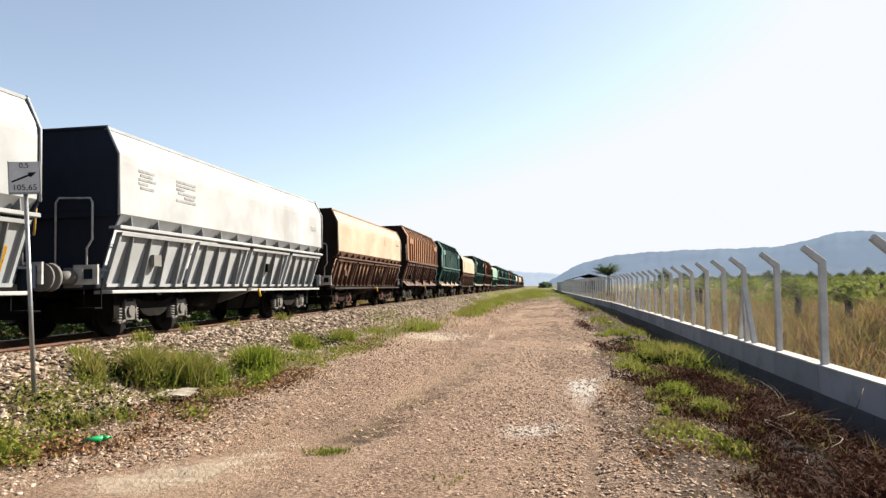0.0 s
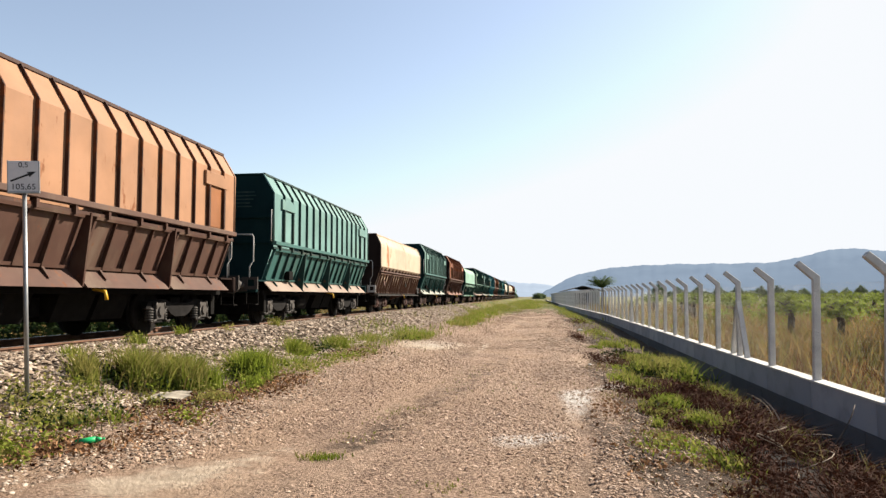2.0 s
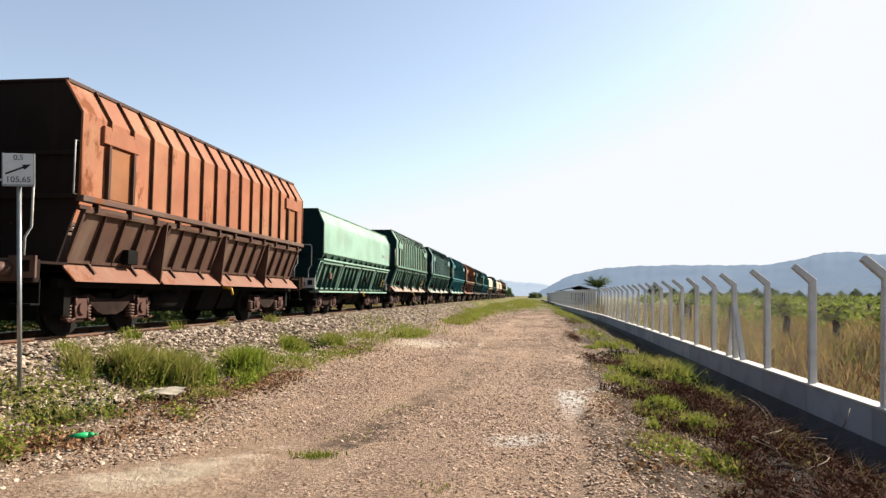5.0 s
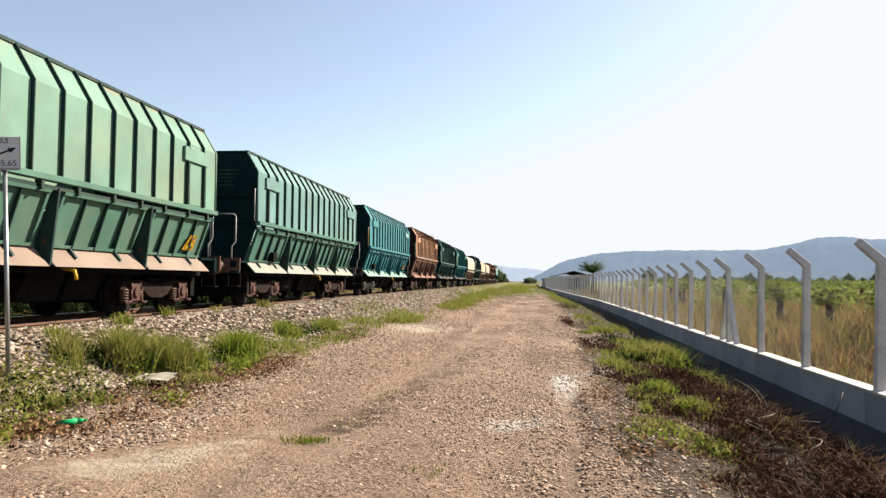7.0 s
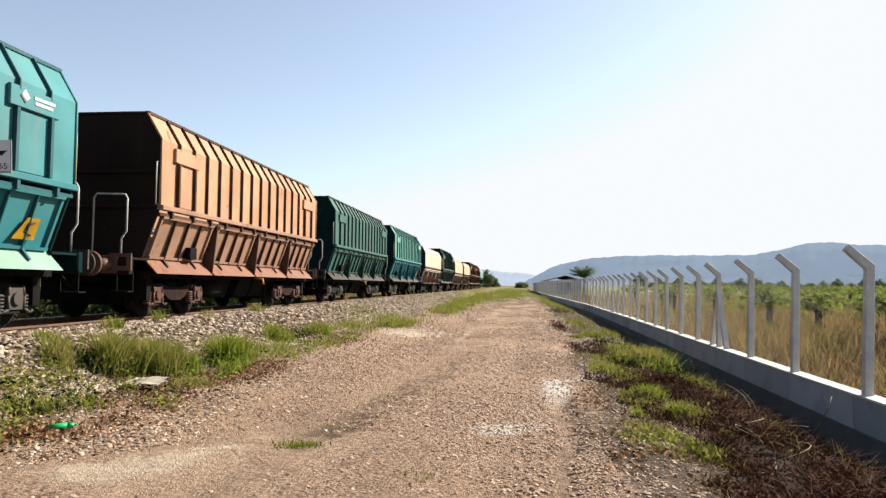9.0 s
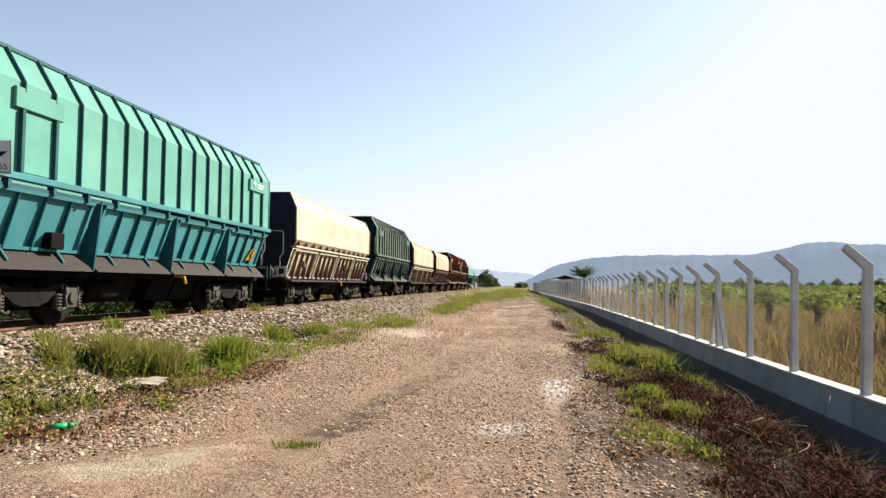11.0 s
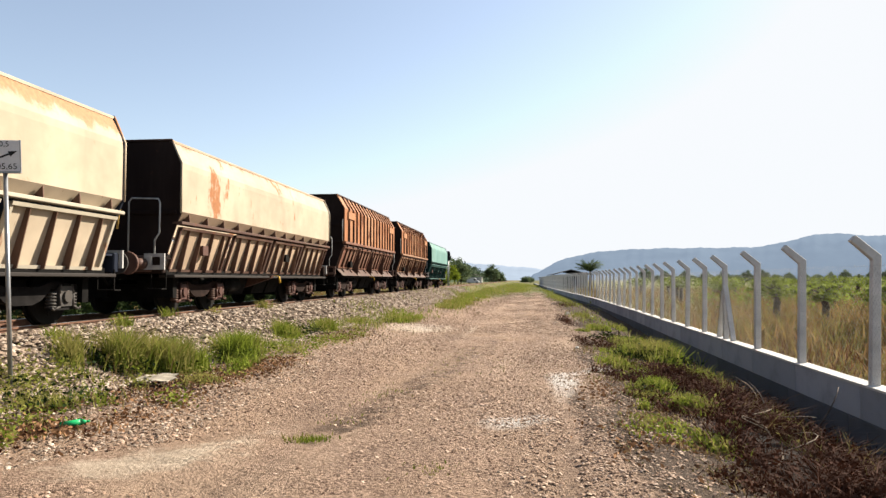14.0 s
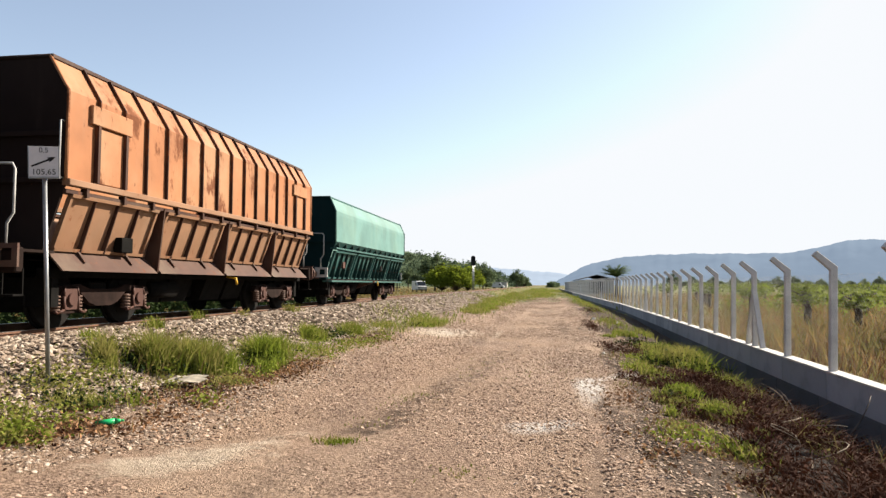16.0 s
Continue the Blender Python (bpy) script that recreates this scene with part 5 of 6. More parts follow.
blades("verge_grass", *spots([
    (-4.7, 30, 0.9, 4, 1800, 0.28), (-4.4, 37, 0.9, 4, 2000, 0.30), (-4.3, 46, 1.0, 6, 2600, 0.35), (-4.4, 62, 1.4, 12, 3600, 0.4), (-4.2, 95, 2.0, 26, 4200, 0.45), (-3.0, 150, 3.4, 45, 4500, 0.55), (-2.5, 230, 4.5, 60, 3000, 0.6), (-1.9, 84, 1.3, 12, 2600, 0.3), (-1.2, 110, 2.2, 22, 5000, 0.4), (0.4, 165, 3.2, 40, 4500, 0.5), (-6.0, 30, 1.0, 10, 600, 0.22), (-6.2, 60, 1.2, 20, 1000, 0.28),
    (-12.6, 30, 1.2, 30, 2500, 0.5), (-13.6, 90, 2.0, 60, 3500, 0.6), (-13.5, 12, 1.5, 10, 1500, 0.5)]), GRASS,
    "green verge grass thickening along the railway", 0.016)
blades("dry_verge_grass", *spots([
    (-4.9, 8.8, 1.0, 2.5, 500, 0.14), (-4.5, 14, 0.8, 3.5, 600, 0.13), (-4.6, 22, 1.0, 6, 900, 0.18), (-4.6, 45, 1.6, 20, 2600, 0.28), (-4.0, 110, 3.5, 50, 3200, 0.45), (-6.4, 10, 0.7, 4, 250, 0.16), (-5.4, 6.3, 0.8, 0.9, 450, 0.15), (-5.9, 10.0, 0.5, 0.8, 300, 0.4)]), GRASS_DRY,
    "straw-coloured dry grass among the stones", 0.007)
x, y, h = spots([(-5.4, 6.5, 0.5, 0.6, 1300, 0.24), (-5.0, 5.8, 0.4, 0.4, 900, 0.2), (-5.9, 7.7, 0.4, 0.5, 800, 0.2), (-6.2, 8.4, 0.3, 0.3, 500, 0.25), (-5.75, 9.9, 0.5, 0.6, 1500, 0.3), (-5.3, 10.2, 0.4, 0.4, 800, 0.26), (-5.3, 12.3, 0.5, 0.6, 1000, 0.28), (-4.9, 13.2, 0.4, 0.8, 500, 0.16), (-5.8, 16.6, 0.6, 1.2, 800, 0.2), (-4.6, 16.5, 0.4, 1.2, 500, 0.14), (-5.0, 25, 1.0, 4, 900, 0.18), (-7.0, 11.3, 0.15, 0.2, 160, 0.22), (-7.2, 15.4, 0.2, 0.3, 160, 0.2)])
x2, y2, h2 = spots(clumps(60, -6.1, -4.3, 6.4, 26, 0.24, 150, 0.2))
x, y, h = np.append(x, x2), np.append(y, y2), np.append(h, h2)
weeds("leafy_weeds", x, y, h, GRASS, "low leafy green weeds over dark soil", 0.026)
# dark leaves low in the tufts, added to paint the shade inside them
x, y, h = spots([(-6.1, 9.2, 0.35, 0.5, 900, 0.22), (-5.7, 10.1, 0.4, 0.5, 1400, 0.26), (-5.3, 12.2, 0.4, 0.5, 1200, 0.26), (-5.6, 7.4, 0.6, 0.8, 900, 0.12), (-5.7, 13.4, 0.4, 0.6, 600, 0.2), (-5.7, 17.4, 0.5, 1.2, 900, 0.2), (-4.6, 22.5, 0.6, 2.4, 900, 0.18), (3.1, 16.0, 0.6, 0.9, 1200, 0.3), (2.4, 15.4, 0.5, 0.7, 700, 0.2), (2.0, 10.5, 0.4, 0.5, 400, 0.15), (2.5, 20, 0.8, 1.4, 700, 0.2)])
weeds("tuft_shade_leaves", x, y, h, LEAF_DARK, "dark leaves added as the shade inside the grass tufts", 0.034)
x, y, h = spots([(-5.3, 6.5, 1.0, 1.2, 1300, 0.06), (-4.9, 9.0, 0.9, 2.0, 1400, 0.05), (-4.8, 13, 0.9, 2.5, 900, 0.06), (-4.7, 19, 0.9, 3, 900, 0.08)])
x2, y2, h2 = spots([(-5.0, 6.4, 0.7, 0.8, 1500, 0.08), (-4.6, 8.0, 0.6, 1.4, 1500, 0.06), (-4.5, 11.5, 0.6, 2.4, 1800, 0.06), (-4.6, 16, 0.6, 3.0, 1500, 0.07), (1.2, 9.5, 0.4, 2.0, 700, 0.04), (1.3, 7.0, 0.5, 1.2, 700, 0.05), (1.6, 14, 0.5, 2.0, 700, 0.06)])
weeds("dry_leaves", x2, y2, h2, LEAF_DEAD, "tan dead leaves strewn along the verge", 0.028, "leaf litter")
weeds("leaf_litter", x, y, h, WEED_BROWN, "dead leaves and twig litter on the verge", 0.024, "leaf litter")

# between lane and wall
RIGHT_GREEN = clumps(30, 1.5, 3.6, 7.0, 24, 0.2, 120, 0.2) + [(3.1, 16.2, 0.5, 0.7, 2000, 0.55), (2.5, 15.9, 0.35, 0.5, 1000, 0.40), (1.97, 10.7, 0.2, 0.35, 600, 0.26), (1.5, 7.6, 0.4, 0.5, 500, 0.10), (2.9, 14.8, 0.3, 0.4, 400, 0.30), (2.3, 15.6, 0.3, 0.4, 400, 0.30), (1.75, 14.0, 0.4, 0.6, 350, 0.22), (1.95, 12.9, 0.3, 0.5, 500, 0.22), (3.3, 12.9, 0.3, 0.6, 500, 0.36), (2.1, 9.3, 0.2, 0.35, 450, 0.28), (1.75, 10.0, 0.25, 0.3, 300, 0.14), (2.6, 18.8, 0.4, 0.6, 500, 0.26), (3.3, 20.5, 0.3, 0.8, 500, 0.28), (2.4, 24, 0.35, 0.9, 500, 0.24), (3.4, 26.5, 0.3, 1.2, 500, 0.3), (2.8, 34, 0.8, 8, 1400, 0.28), (2.9, 60, 0.8, 20, 2000, 0.33), (3.0, 100, 0.9, 30, 2000, 0.4), (1.85, 7.3, 0.3, 0.5, 160, 0.08), (1.5, 8.1, 0.3, 0.5, 110, 0.08), (3.75, 7.9, 0.2, 1.0, 300, 0.25), (3.6, 10.2, 0.2, 0.8, 260, 0.25)]
blades("wall_side_grass", *spots(RIGHT_GREEN), GRASS, "green grass growing along the fence wall", 0.009)
x, y, h = spots([(a, b, c, d, int(e * 0.8), f * 0.75) for a, b, c, d, e, f in RIGHT_GREEN])
weeds("wall_side_weeds", x, y, h, GRASS, "leafy green weeds along the fence wall", 0.026)
BROWN = [(3.0, 6.2, 0.5, 0.6, 1300, 0.34), (2.5, 5.6, 0.5, 0.5, 900, 0.24), (1.9, 9.6, 0.5, 0.9, 900, 0.22), (2.7, 12.2, 0.7, 1.0, 1400, 0.34), (1.8, 12.0, 0.5, 0.8, 600, 0.2), (3.7, 11.5, 0.25, 2.5, 900, 0.34), (2.5, 13.8, 0.8, 0.8, 700, 0.2), (2.75, 8.8, 0.5, 0.8, 1600, 0.36), (3.1, 6.6, 0.35, 1.1, 1300, 0.36), (2.2, 7.2, 0.3, 0.9, 700, 0.26), (3.1, 10.6, 0.6, 0.8, 1700, 0.36), (3.45, 7.8, 0.4, 1.4, 1500, 0.40), (2.2, 11.3, 0.5, 0.5, 700, 0.24), (1.5, 12.3, 0.4, 0.6, 350, 0.12), (2.2, 17.0, 0.8, 1.6, 700, 0.2), (2.4, 22, 0.9, 4, 1000, 0.22), (1.45, 19, 0.3, 3, 500, 0.16), (1.6, 27, 0.3, 5, 500, 0.2), (2.6, 40, 0.9, 12, 1500, 0.3), (1.9, 6.0, 0.4, 0.6, 300, 0.12)]
blades("dead_weed_stems", *spots(BROWN), WEED_BROWN, "tangled dead brown weed stems on the slope", 0.006, 1.1, "weeds", 0.7)
x, y, h = spots([(a, b, c, d, int(e * 1.0), f * 0.8) for a, b, c, d, e, f in BROWN])
weeds("dead_weed_leaves", x, y, h, WEED_BROWN, "withered dark brown weed leaves on the slope", 0.026)
blades("straw_stems", *spots([(2.6, 8.4, 1.1, 1.8, 120, 0.4), (3.2, 11.5, 0.7, 2.5, 150, 0.45), (2.4, 15.5, 1.0, 2.5, 350, 0.3), (3.4, 7.0, 0.4, 1.5, 120, 0.55), (1.5, 8.5, 0.5, 1.4, 900, 0.09), (1.6, 6.6, 0.5, 1.2, 900, 0.08), (1.9, 10.2, 0.5, 1.2, 600, 0.12), (1.3, 11.5, 0.5, 1.2, 500, 0.09), (1.6, 15.5, 0.5, 1.4, 500, 0.12)]), GRASS_DRY, "pale straw stems standing in the dead weeds", 0.005, 0.9, "weeds", 0.5)

# dead branches lying in the weeds and leaning on the wall
def build_branch(points, r, material, label):
    k = len(points) - 1
    bm = sweep(points, [r * (1 - 0.6 * i / k) for i in range(k + 1)])
    tagged(part("dead_branch", bm, material), label, "branch", "branches by the wall")


def curve_of(x, y, length, turn, rise, curl, n=7):
    """A bent stem from a spot on the ground."""
    pts, a = [], radians(turn)
    px_, py_, pz_ = x, y, float(ground_z(x, y))
    for i in range(n + 1):
        pts.append((px_, py_, pz_))
        px_ += length / n * math.cos(a)
        py_ += length / n * math.sin(a)
        pz_ = max(float(ground_z(px_, py_)) + 0.01, pz_ + length / n * (rise - curl * i / n))
        a += curl * 0.5
    return pts


for x, y, ln, turn, rise, curl, r, pale in (
        (3.45, 9.1, 0.75, 20, 0.9, 0.2, 0.016, 0), (3.25, 9.9, 0.7, 70, 0.8, 0.3, 0.012, 0), (2.55, 7.4, 0.9, -20, 0.5, 0.9, 0.008, 1), (2.75, 8.2, 0.9, 100, 0.8, 1.6, 0.010, 1),
        (2.2, 6.6, 0.9, 40, 0.3, 0.6, 0.008, 1), (3.0, 6.6, 1.3, 120, 0.4, 0.8, 0.016, 0), (2.45, 8.9, 1.2, -10, 0.3, 0.7, 0.011, 1), (3.5, 11.1, 0.8, 60, 0.8, 0.5, 0.010, 1), (2.2, 10.9, 1.0, 150, 0.3, 0.8, 0.010, 1), (3.6, 8.4, 0.9, 110, 0.7, 0.7, 0.009, 1), (2.9, 9.4, 1.3, -60, 0.35, 0.9, 0.012, 0),
        (-4.3, 9.0, 0.9, 170, 0.05, 0.2, 0.014, 0), (-4.2, 10.6, 0.8, 150, 0.05, 0.3, 0.012, 0), (-5.0, 6.2, 0.7, 40, 0.05, 0.3, 0.010, 0)):
    build_branch(curve_of(x, y, ln, turn, rise, curl), r, STEM_PALE if pale else OLD_WOOD, "pale bent dead stem in the weeds" if pale else "dark dead branch among the weeds")

# field beyond the wall
n = 30000
fy = depth_spread(n, 5.5, 110)
fx = 4.9 + (1.5 + fy * 0.62) * rng.uniform(0, 1, n) ** 1.1
blades("field_grass", fx, fy, rng.uniform(0.25, 0.6, n) * np.interp(fy, [8, 18, 60], [1.0, 1.7, 1.9]) * (1 + 0.3 * waves(fx, fy, 0.5, 9)), FIELD_GRASS, "tall brownish field grass behind the fence", 0.02, 0.5)
n = 9000
fy = depth_spread(n, 8, 140)
fx = 5.5 + (2 + fy * 0.6) * rng.uniform(0, 1, n)
blades("field_brown_stems", fx, fy, rng.uniform(0.3, 0.8, n), FIELD_STALK, "dry reddish-brown stalks in the field", 0.018, 0.4, "grass", 0.15)
n = 14000
fy = depth_spread(n, 20, 260)
fx = -16.2 - (3 + fy * 0.35) * rng.uniform(0, 1, n)
blades("far_side_grass", fx, fy, rng.uniform(0.4, 0.9, n), FIELD_GRASS, "tall grass on the far side of the track", 0.03)
# scrub added dense and dark to hide the bright field beneath the wagons
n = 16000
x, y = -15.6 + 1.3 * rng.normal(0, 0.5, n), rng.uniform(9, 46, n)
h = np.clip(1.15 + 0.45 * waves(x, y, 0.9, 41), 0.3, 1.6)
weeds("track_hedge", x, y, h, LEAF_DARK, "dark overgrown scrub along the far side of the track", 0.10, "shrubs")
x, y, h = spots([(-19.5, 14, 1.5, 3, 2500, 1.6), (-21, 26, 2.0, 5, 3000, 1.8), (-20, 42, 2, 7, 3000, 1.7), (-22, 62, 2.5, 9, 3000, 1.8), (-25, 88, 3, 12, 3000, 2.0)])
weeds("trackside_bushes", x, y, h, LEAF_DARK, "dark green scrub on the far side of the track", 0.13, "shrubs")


x, y, h = spots([(16, 45, 8, 14, 5000, 0.9), (28, 62, 12, 20, 6000, 1.0), (45, 95, 18, 30, 6000, 1.15), (26, 120, 14, 30, 4000, 1.2), (70, 140, 25, 40, 5000, 1.3)])
weeds("field_shrubs", x, y, h, LEAF_BRIGHT, "green scrubby growth across the field", 0.11, "shrubs")


def limb(bm, a, b, r0, r1, sides=6):
    cyl(bm, a, b, r0, r1, sides)


def build_vine(x, y, seed):
    """An old vine: a thick leaning stem with a leafy head."""
    g = random.Random(seed)
    t = tagged(new("vine"), "old dark vine stem with a green leafy head in the field", "vine", "vines in the field")
    bm = bmesh.new()
    limb(bm, (0, 0, -0.1), (0.08, 0.05, 1.0), 0.15, 0.12)
    limb(bm, (0.08, 0.05, 0.97), (-0.08, 0.0, 1.62), 0.12, 0.09)
    for k in range(4):
        a = k * 1.57 + 0.4
        limb(bm, (-0.04, 0, 1.4), (0.7 * math.cos(a), 0.95 * math.sin(a), 1.65), 0.04, 0.012, 5)
    part("trunk", bm, BARK, t)
    c = []
    while len(c) < 480:
        u = Vector((g.uniform(-1, 1), g.uniform(-1, 1), g.uniform(-1, 1)))
        if u.length < 1 and math.sin(7 * u.x + seed) + math.cos(6 * u.y) > -0.7:
            c.append((u.x * 0.95, u.y * 1.35, 1.48 + u.z * 0.34))
    c = np.array(c)
    v, f = leaves_at(c, 0.095)
    part("crown", soup("crown", v.tolist(), f.tolist(), LEAF_BRIGHT), None, t)
    t.matrix_basis = pose(x, y, float(ground_z(x, y)), 0, 0, g.uniform(-20, 20))
    return t


VINES = [build_vine(9.75, 24.0, 1), build_vine(9.35, 27.2, 2), build_vine(10.3, 20.6, 3)]
for row in range(4):
    for k in range(7):
        x = 10.4 + row * 6.2 + 0.9 * math.sin(k * 2.1 + row)
        y = 36 + k * (4.6 + 0.5 * row) + 1.6 * math.cos(k * 1.3 + 2.1 * row)
        copy_thing(VINES[(row + k) % 3], pose(x, y, float(ground_z(x, y)), 0, 0, 37 * k + 70 * row))
for k in range(5):
    y = 12 + 2.8 * k
    copy_thing(VINES[k % 3], pose(14 + 0.2 * k, y + 6, float(ground_z(14, y + 6)), 0, 0, 50 * k))


def build_tree(name, height, spread, leaf, n, material, label, seed, trunk=0.28, clumps=16):
    """Tapered trunk, forked limbs and a crown of leaf clumps with gaps."""
    g = np.random.default_rng(seed)
    t = tagged(new(name), label, "tree" if name == "tree" else "shrub")
    bm = bmesh.new()
    limb(bm, (0, 0, -0.2), (0.1, 0, height * trunk), 0.035 * height, 0.026 * height, 8)
    cs = []
    for k in range(clumps):
        a, r = k * 2.4 + g.uniform(-0.4, 0.4), spread * math.sqrt((k + 0.5) / clumps) * g.uniform(0.75, 1.05)
        top = height * (1.0 - 0.45 * (r / spread) ** 1.6) * g.uniform(0.84, 1.0)
        c = np.array((r * math.cos(a), r * math.sin(a), max(height * trunk, top - 0.2 * height * g.uniform(0.3, 1.3))))
        limb(bm, (0.1, 0, height * trunk * 0.95), tuple(c), 0.016 * height, 0.004 * height, 5)
        cs.append(c + g.normal(0, 1, (n // clumps, 3)) * spread * np.array((0.17, 0.17, 0.15)))
    part("trunk", bm, BARK, t)
    v, f = leaves_at(np.concatenate(cs), leaf)
    part("crown", soup("crown", v.tolist(), f.tolist(), material), None, t)
    return t


def stand(t, x, y, turn=0, size=1.0):
    t.matrix_basis = pose(x, y, float(ground_z(x, y)), 0, 0, turn)
    return t


BUSH = stand(build_tree("tree", 5.2, 3.0, 0.24, 3800, LEAF_LIME, "bright lime-green bushy tree near the track", 3, 0.08, 24), -20.6, 131)
for x, y, a in ((-17.4, 128, 80), (-15.9, 136, 200)):
    copy_thing(BUSH, pose(x, y, float(ground_z(x, y)), 0, 0, a))
DARK = stand(build_tree("tree", 8.6, 3.8, 0.34, 3600, LEAF_FAR, "dark green round-topped tree, haze in its leaf colour", 4, 0.2, 24), -26.0, 156)
OAK = stand(build_tree("tree", 6.5, 3.0, 0.30, 2600, LEAF_FAR, "green spreading tree, haze in its leaf colour", 5, 0.1, 20), -52.0, 215)
for x, y, a in ((-22, 230, 60), (-24, 262, 10), (-33, 245, 100), (-48, 250, 210), (-57, 235, 80), (-15.5, 330, 20), (-12.5, 345, 110), (-30, 300, 220), (-62, 300, 40), (-44, 330, 90)):
    copy_thing(OAK if int(a) % 20 else DARK, pose(x, y, float(ground_z(x, y)), 0, 0, a))
for x, y, a in ((1.2, 420, 95), (3.2, 432, 200), (-17, 400, 40), (-13.5, 412, 140), (-36, 420, 60)):
    copy_thing(OAK, pose(x, y, float(ground_z(x, y)) - 2.2, 0, 0, a))
for k in range(46):
    y = 430 + 150 * ((k * 0.618) % 1)
    x = (0.17 + 0.009 * k + 0.004 * math.sin(k * 3.1)) * y
    copy_thing((OAK, DARK)[k % 3 == 0], pose(x, y, float(ground_z(x, y)) - 1.6 * ((k * 0.37) % 1), 0, 0, 67 * k))


def build_palm(x, y):
    t = tagged(new("palm_tree"), "small palm-like tree above the fence", "tree")
    bm = bmesh.new()
    limb(bm, (0, 0, -0.2), (0.1, 0, 3.1), 0.24, 0.18, 8)
    part("trunk", bm, BARK, t)
    vs, fs = [], []
    g = random.Random(8)
    for k in range(110):
        a, lift, ln = k * 2.4, g.uniform(0.35, 1.5), g.uniform(1.3, 2.2)
        for j in range(16):
            u = (j + 1) / 16
            r, z = ln * u * math.cos(lift * (1 - 0.5 * u)), 2.95 + ln * u * math.sin(lift) - 0.45 * u * u
            for s in (-1, 1):
                i = len(vs)
                c = Vector((r * math.cos(a), r * math.sin(a), z))
                out = Vector((math.cos(a + s * 0.9), math.sin(a + s * 0.9), -0.25)) * 0.38
                wide = Vector((-math.sin(a), math.cos(a), 0.2)) * 0.06
                vs.extend((tuple(c - wide), tuple(c + wide), tuple(c + out)))
                fs.append((i, i + 1, i + 2))
    part("fronds", soup("fronds", vs, fs, LEAF_PALM), None, t)
    t.matrix_basis = pose(x, y, float(ground_z(x, y)))


build_palm(9.2, 99)


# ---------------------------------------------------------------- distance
# distance haze is painted in: greyed base colour plus a bluish emission
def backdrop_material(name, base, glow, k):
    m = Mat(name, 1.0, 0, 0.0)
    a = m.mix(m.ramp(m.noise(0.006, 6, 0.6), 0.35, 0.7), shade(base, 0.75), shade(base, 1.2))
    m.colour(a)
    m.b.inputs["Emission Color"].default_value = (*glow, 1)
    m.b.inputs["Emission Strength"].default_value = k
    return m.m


RIDGE_BLUE = backdrop_material("far ridge with haze", (0.055, 0.07, 0.085), (0.225, 0.29, 0.385), 0.35)
RIDGE_PALE = backdrop_material("farthest ridge with haze", (0.10, 0.12, 0.14), (0.50, 0.59, 0.72), 0.30)


def ridge(name, dist, bearing, elev, material, label, seed):
    """A long hill: a strip of terrain that rises to a crest and falls behind it."""
    g = np.random.default_rng(seed)
    b = np.linspace(bearing[0], bearing[-1], 260)
    e = np.interp(b, bearing, elev)
    e = np.convolve(np.pad(e, 6, mode="edge"), np.ones(13) / 13, "valid")
    e = e + 0.0005 * np.sin(b * 130 + 1) + 0.0003 * np.sin(b * 410 + 2) + 0.0002 * np.sin(b * 1100)
    crest = 1.6 + e * dist
    rings = [(0.80, -0.02), (0.84, 0.22), (0.89, 0.48), (0.94, 0.76), (1.0, 1.0), (1.1, 0.6), (1.25, -0.02)]
    v = []
    for k, (r, h) in enumerate(rings):
        wob = 1 + (0.05 * np.sin(b * 90 + k * 1.7) + 0.03 * np.sin(b * 330 + k * 2.9)) * (0 < k < 4)
        for bb, c, w_ in zip(b, crest, wob):
            y = dist * r
            v.append((bb * y, y, max(-8.0, c * h * w_) if h > 0 else -8.0))
    n = len(b)
    f = [(k * n + i, k * n + i + 1, (k + 1) * n + i + 1, (k + 1) * n + i) for k in range(len(rings) - 1) for i in range(n - 1)]
    tagged(new(name, soup(name, v, f, material, True)), label, "hills", kind="structure")


ridge("backdrop_ridge", 2300, [0.00, 0.03, 0.06, 0.115, 0.19, 0.265, 0.33, 0.36, 0.413, 0.46, 0.55, 0.7, 0.9], [-0.002, 0.018, 0.032, 0.0415, 0.0445, 0.0445, 0.0455, 0.053, 0.0655, 0.060, 0.06, 0.05, 0.03], RIDGE_BLUE, "wooded ridge on the horizon with blue haze in its colour", 2)
ridge("backdrop_far_ridge", 2600, [-0.9, -0.5, -0.2, -0.10, -0.05, 0.0, 0.04, 0.10], [0.01, 0.02, 0.022, 0.026, 0.022, 0.018, 0.014, 0.0], RIDGE_PALE, "far mountains paled by haze put into their colour", 3)


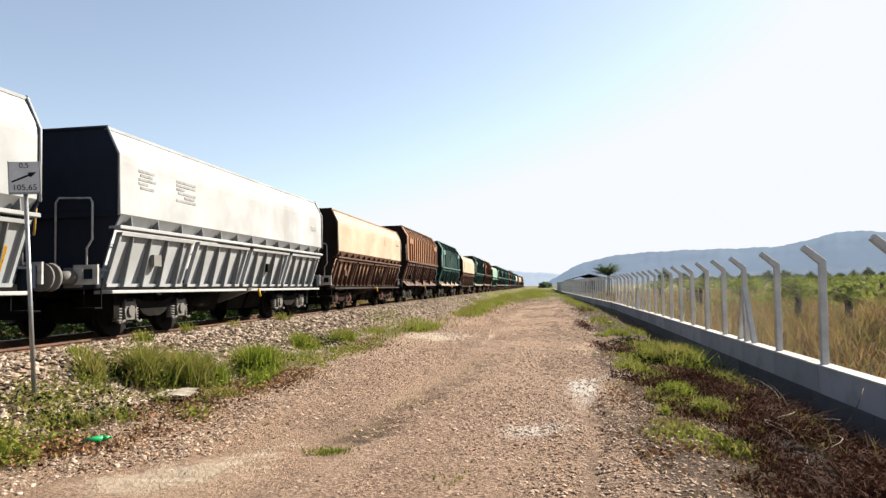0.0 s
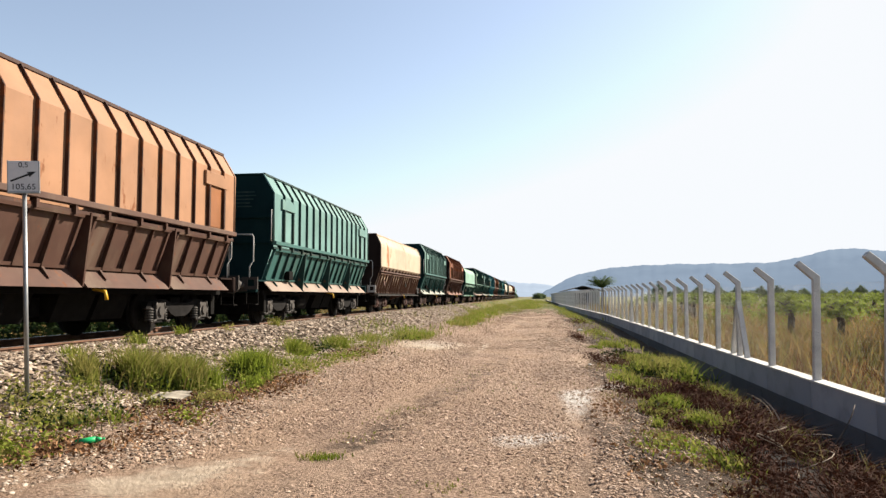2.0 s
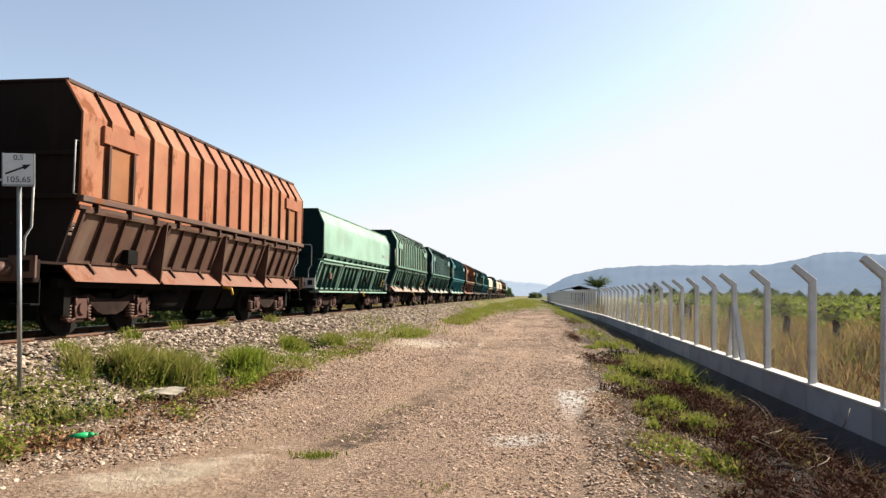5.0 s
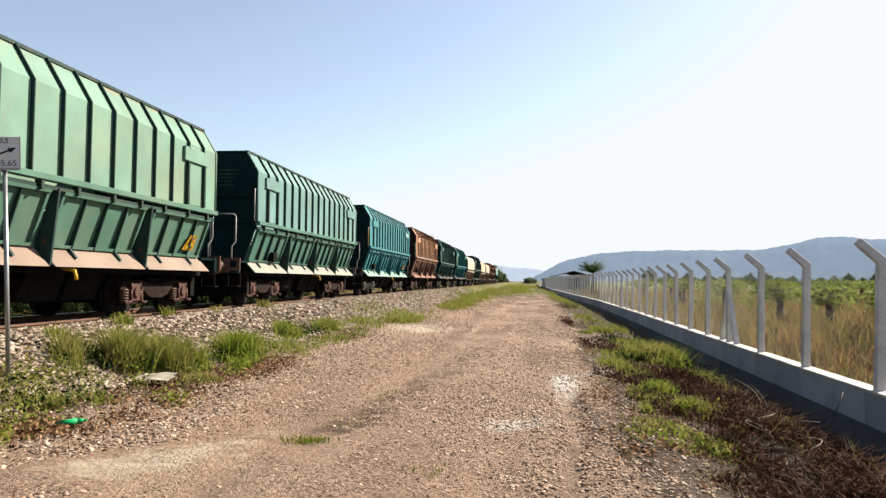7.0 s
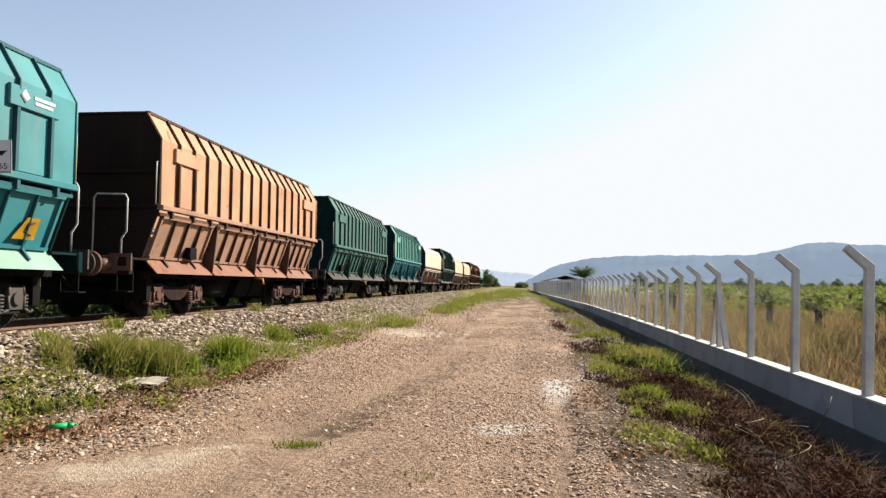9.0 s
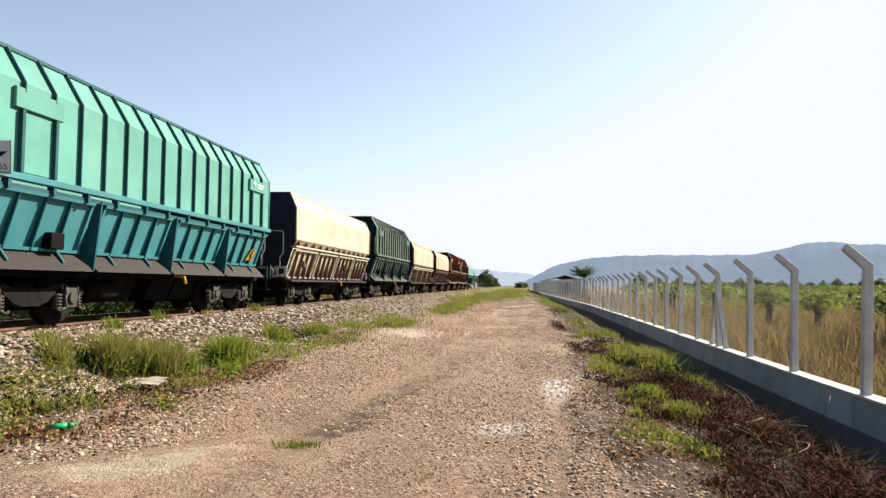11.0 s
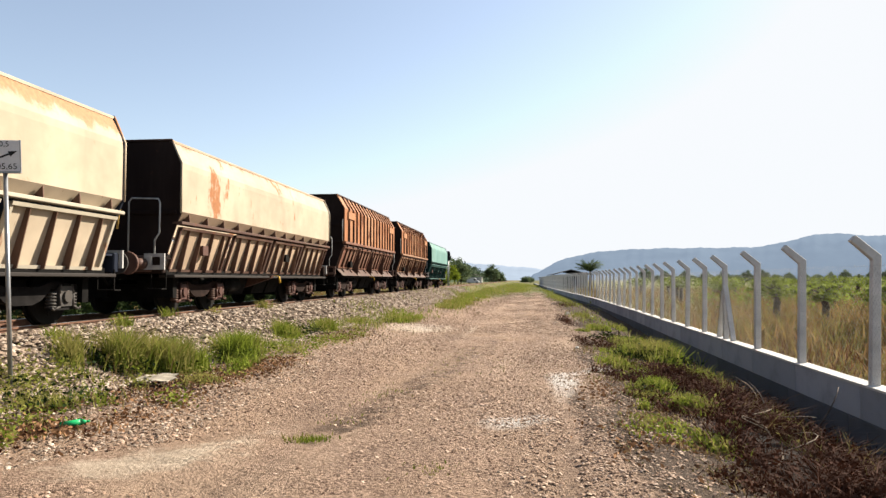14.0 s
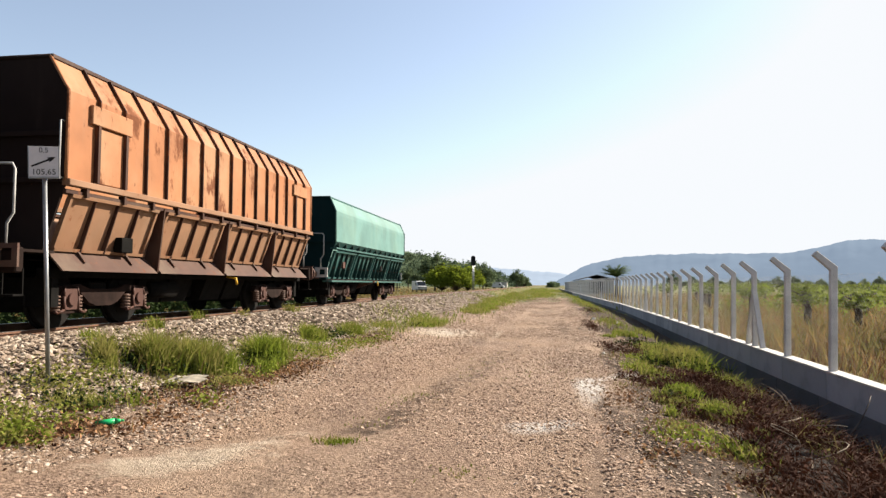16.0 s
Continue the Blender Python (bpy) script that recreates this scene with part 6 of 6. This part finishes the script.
def build_hill():
    """Wooded hill beyond the track, clad in tree clumps."""
    g = np.random.default_rng(12)
    b = np.linspace(-0.75, -0.045, 150)
    e = np.interp(b, [-0.75, -0.5, -0.30, -0.235, -0.205, -0.16, -0.115, -0.08, -0.05], [0.03, 0.045, 0.055, 0.055, 0.050, 0.038, 0.031, 0.020, 0.006])
    D = 560.0
    v, n = [], len(b)
    rings = [(0.85, -0.03), (0.91, 0.42), (0.96, 0.8), (1.0, 1.0), (1.15, 0.5), (1.3, -0.03)]
    for r, h in rings:
        for bb, ee in zip(b, e):
            v.append((bb * D * r, D * r, max(-0.6, (1.6 + ee * D) * h - 1.5)))
    f = [(k * n + i, k * n + i + 1, (k + 1) * n + i + 1, (k + 1) * n + i) for k in range(len(rings) - 1) for i in range(n - 1)]
    hill = tagged(new("backdrop_hill", soup("backdrop_hill", v, f, LEAF_HILL, True)), "dark green wooded hill behind the railway", "hill", kind="structure")
    k = 900
    bb = g.uniform(-0.5, -0.045, k)
    rr = g.uniform(0.87, 1.0, k)
    hh = np.interp(rr, [0.85, 0.91, 0.96, 1.0], [-0.03, 0.42, 0.8, 1.0])
    zz = np.maximum(0, (1.6 + np.interp(bb, b, e) * D) * hh - 1.5)
    c = np.stack([bb * D * rr, D * rr, zz], -1)
    pts = np.concatenate([c + g.normal(0, 1, c.shape) * np.array((1.7, 1.7, 1.4)) + np.array((0, 0, 1.2)) for _ in range(22)])
    lv, lf = leaves_at(pts, 0.95)
    tagged(new("hill_woods", soup("hill_woods", lv.tolist(), lf.tolist(), LEAF_HILL)), "dark green woods covering the hill", "woods", kind="stuff")


build_hill()


def build_shed():
    """Long low shed with a dark roof behind the fence."""
    s = tagged(new("shed"), "long low shed with a dark sheet roof behind the fence", "building")
    x0, x1, y0, y1 = 6.2, 12.5, 140.0, 176.0
    z = float(ground_z(8, 150))
    part("wall", boxed(x0, x1, y0, y1, z, 2.6), HOUSE_WALL, s)
    part("roof", prism(bmesh.new(), [(x0 - 0.5, 2.6), ((x0 + x1) / 2, 3.5), (x1 + 0.5, 2.6), (x1 + 0.5, 2.75), ((x0 + x1) / 2, 3.66), (x0 - 0.5, 2.75)], y0 - 0.5, y1 + 0.5), ROOF_DARK, s)
    for k in range(6):
        part("opening", boxed(x0 - 0.03, x0 + 0.02, y0 + 2 + 6 * k, y0 + 4.5 + 6 * k, z + 0.6, z + 2.4), GLASS_DARK, s)
    part("opening", boxed(x0 + 1.6, x0 + 4.2, y0 - 0.03, y0 + 0.02, z + 0.1, z + 2.4), GLASS_DARK, s)


build_shed()


def build_signal():
    x, y = -12.1, 110.0
    z = float(ground_z(x, y))
    s = tagged(new("railway_signal"), "black railway signal head on a slim grey mast", "railway signal")
    s.matrix_basis = pose(x, y, z)
    bm = bmesh.new()
    cyl(bm, (0, 0, -0.3), (0, 0, 5.2), 0.10, sides=8)
    part("mast", bm, GALVANISED, s)
    bm = bmesh.new()
    prism(bm, [(-0.35, 4.7), (-0.2, 4.5), (0.2, 4.5), (0.35, 4.7), (0.35, 5.8), (0.2, 6.05), (-0.2, 6.05), (-0.35, 5.8)], -0.2, -0.1)
    head = part("signal_head", bm, SIGNAL_BLACK, s)
    for k in range(3):
        bm = bmesh.new()
        cyl(bm, (0, -0.42, 4.9 + 0.4 * k), (0, -0.2, 4.9 + 0.4 * k), 0.15, sides=12, caps=False)
        part("hood", bm, SIGNAL_BLACK, head)
    bm = bmesh.new()
    for d in (-0.2, 0.2):
        cyl(bm, (d, 0.2, 0), (d, 0.2, 4.6), 0.02, sides=5)
    for k in range(14):
        cyl(bm, (-0.2, 0.2, 0.3 + 0.3 * k), (0.2, 0.2, 0.3 + 0.3 * k), 0.014, sides=5)
    part("ladder", bm, GALVANISED, s)


build_signal()


def build_van(x, y, turn):
    """White delivery van."""
    s = tagged(new("van"), "white van parked beyond the railway", "van")
    s.matrix_basis = pose(x, y, float(ground_z(x, y)), 0, 0, turn)
    bm = prism(bmesh.new(), [(-2.6, 0.45), (-2.6, 1.15), (-2.0, 1.3), (-1.35, 2.15), (-1.0, 2.3), (2.55, 2.3), (2.65, 0.45)], -0.98, 0.98, axis="x")
    bmesh.ops.bevel(bm, geom=list(bm.edges), offset=0.06, segments=2, affect="EDGES")
    body = part("body", bm, VAN_WHITE, s)
    part("windscreen", prism(bmesh.new(), [(-2.03, 1.36), (-1.42, 2.12), (-1.40, 2.10), (-2.0, 1.34)], -0.82, 0.82, axis="x"), GLASS_DARK, body)
    for sx in (-1, 1):
        part("side_window", boxed(sx * 0.985 - 0.01, sx * 0.985 + 0.01, -1.35, -0.5, 1.35, 1.95), GLASS_DARK, body)
        part("headlight", boxed(sx * 0.72 - 0.16, sx * 0.72 + 0.16, -2.63, -2.58, 0.85, 1.05), GALVANISED, body)
        for yy in (-1.7, 1.7):
            bm = bmesh.new()
            cyl(bm, (sx * 0.95 - 0.11, yy, 0.33), (sx * 0.95 + 0.11, yy, 0.33), 0.34, sides=16)
            part("wheel", bm, RUBBER, s)
    part("bumper", boxed(-0.95, 0.95, -2.68, -2.55, 0.4, 0.62, 0.03), SIGNAL_BLACK, body)


build_van(-26.4, 139, 25)
build_van(-21.5, 292, 80)


def build_pole(x, y, h):
    s = tagged(new("utility_pole"), "slim wooden utility pole in the distance", "pole")
    bm = bmesh.new()
    cyl(bm, (0, 0, -0.3), (0, 0, h), 0.13, 0.09, sides=8)
    part("shaft", bm, OLD_WOOD, s)
    part("crossarm", boxed(-0.8, 0.8, -0.05, 0.05, h - 0.5, h - 0.4), OLD_WOOD, s)
    s.matrix_basis = pose(x, y, float(ground_z(x, y)))


build_pole(-33.5, 150, 8.2)


def build_house(x, y):
    s = tagged(new("house"), "small white house with a dark roof in the distance", "building")
    s.matrix_basis = pose(x, y, float(ground_z(x, y)))
    part("wall", boxed(-4, 4, -3, 3, -0.3, 3.0), HOUSE_WALL, s)
    part("roof", prism(bmesh.new(), [(-4.4, 2.95), (0, 4.6), (4.4, 2.95), (4.4, 3.1), (0, 4.78), (-4.4, 3.1)], -3.3, 3.3), ROOF_DARK, s)
    for d in (-2.2, 1.6):
        part("window", boxed(d - 0.5, d + 0.5, -3.03, -2.97, 1.0, 2.2), GLASS_DARK, s)


build_house(-26.5, 372)


# ---------------------------------------------------------------- what moves
def gone(t):
    """How far the train has rolled towards the camera, in metres."""
    return 15.822 * t - 0.01808 * t * t


def motions():
    y = 16.17 - HOP_LOB
    slack = {1: 0.12, 2: 0.18, 3: -0.12, 4: -0.12, 5: 0.25, 6: -0.08, 7: -0.08, 9: -0.25, 10: -0.27, 11: -0.2, 12: -0.06, 15: 0.28, 16: -0.18, 17: -0.45, 18: -0.15, 19: -0.12, 20: -0.29}   # stretched and bunched couplings
    for i, wagon in enumerate(TRAIN):
        walk(wagon, [(t, pose(TRACK_X, y + slack.get(i, 0.0) - gone(t), RAIL_Z)) for t in range(0, 17)])
        if i + 1 < len(TRAIN):
            y += sum(HOP_LOB / 2 if SHAPES[j] == "h" else RIB_LOB / 2 for j in (i, i + 1))
    # every wheelset rolls with the train; those in the same place on a bogie share one set of keys
    first = {}
    for ws, d in WHEELSETS:
        if d not in first:
            walk(ws, [(k / FPS, pose(0, d, 0.46, math.degrees(gone(k / FPS) / 0.46))) for k in range(0, 481)])
            first[d] = ws.animation_data
        else:
            ws.rotation_mode = "QUATERNION"
            ws.animation_data_create()
            ws.animation_data.action = first[d].action
            ws.animation_data.action_slot = first[d].action_slot


motions()
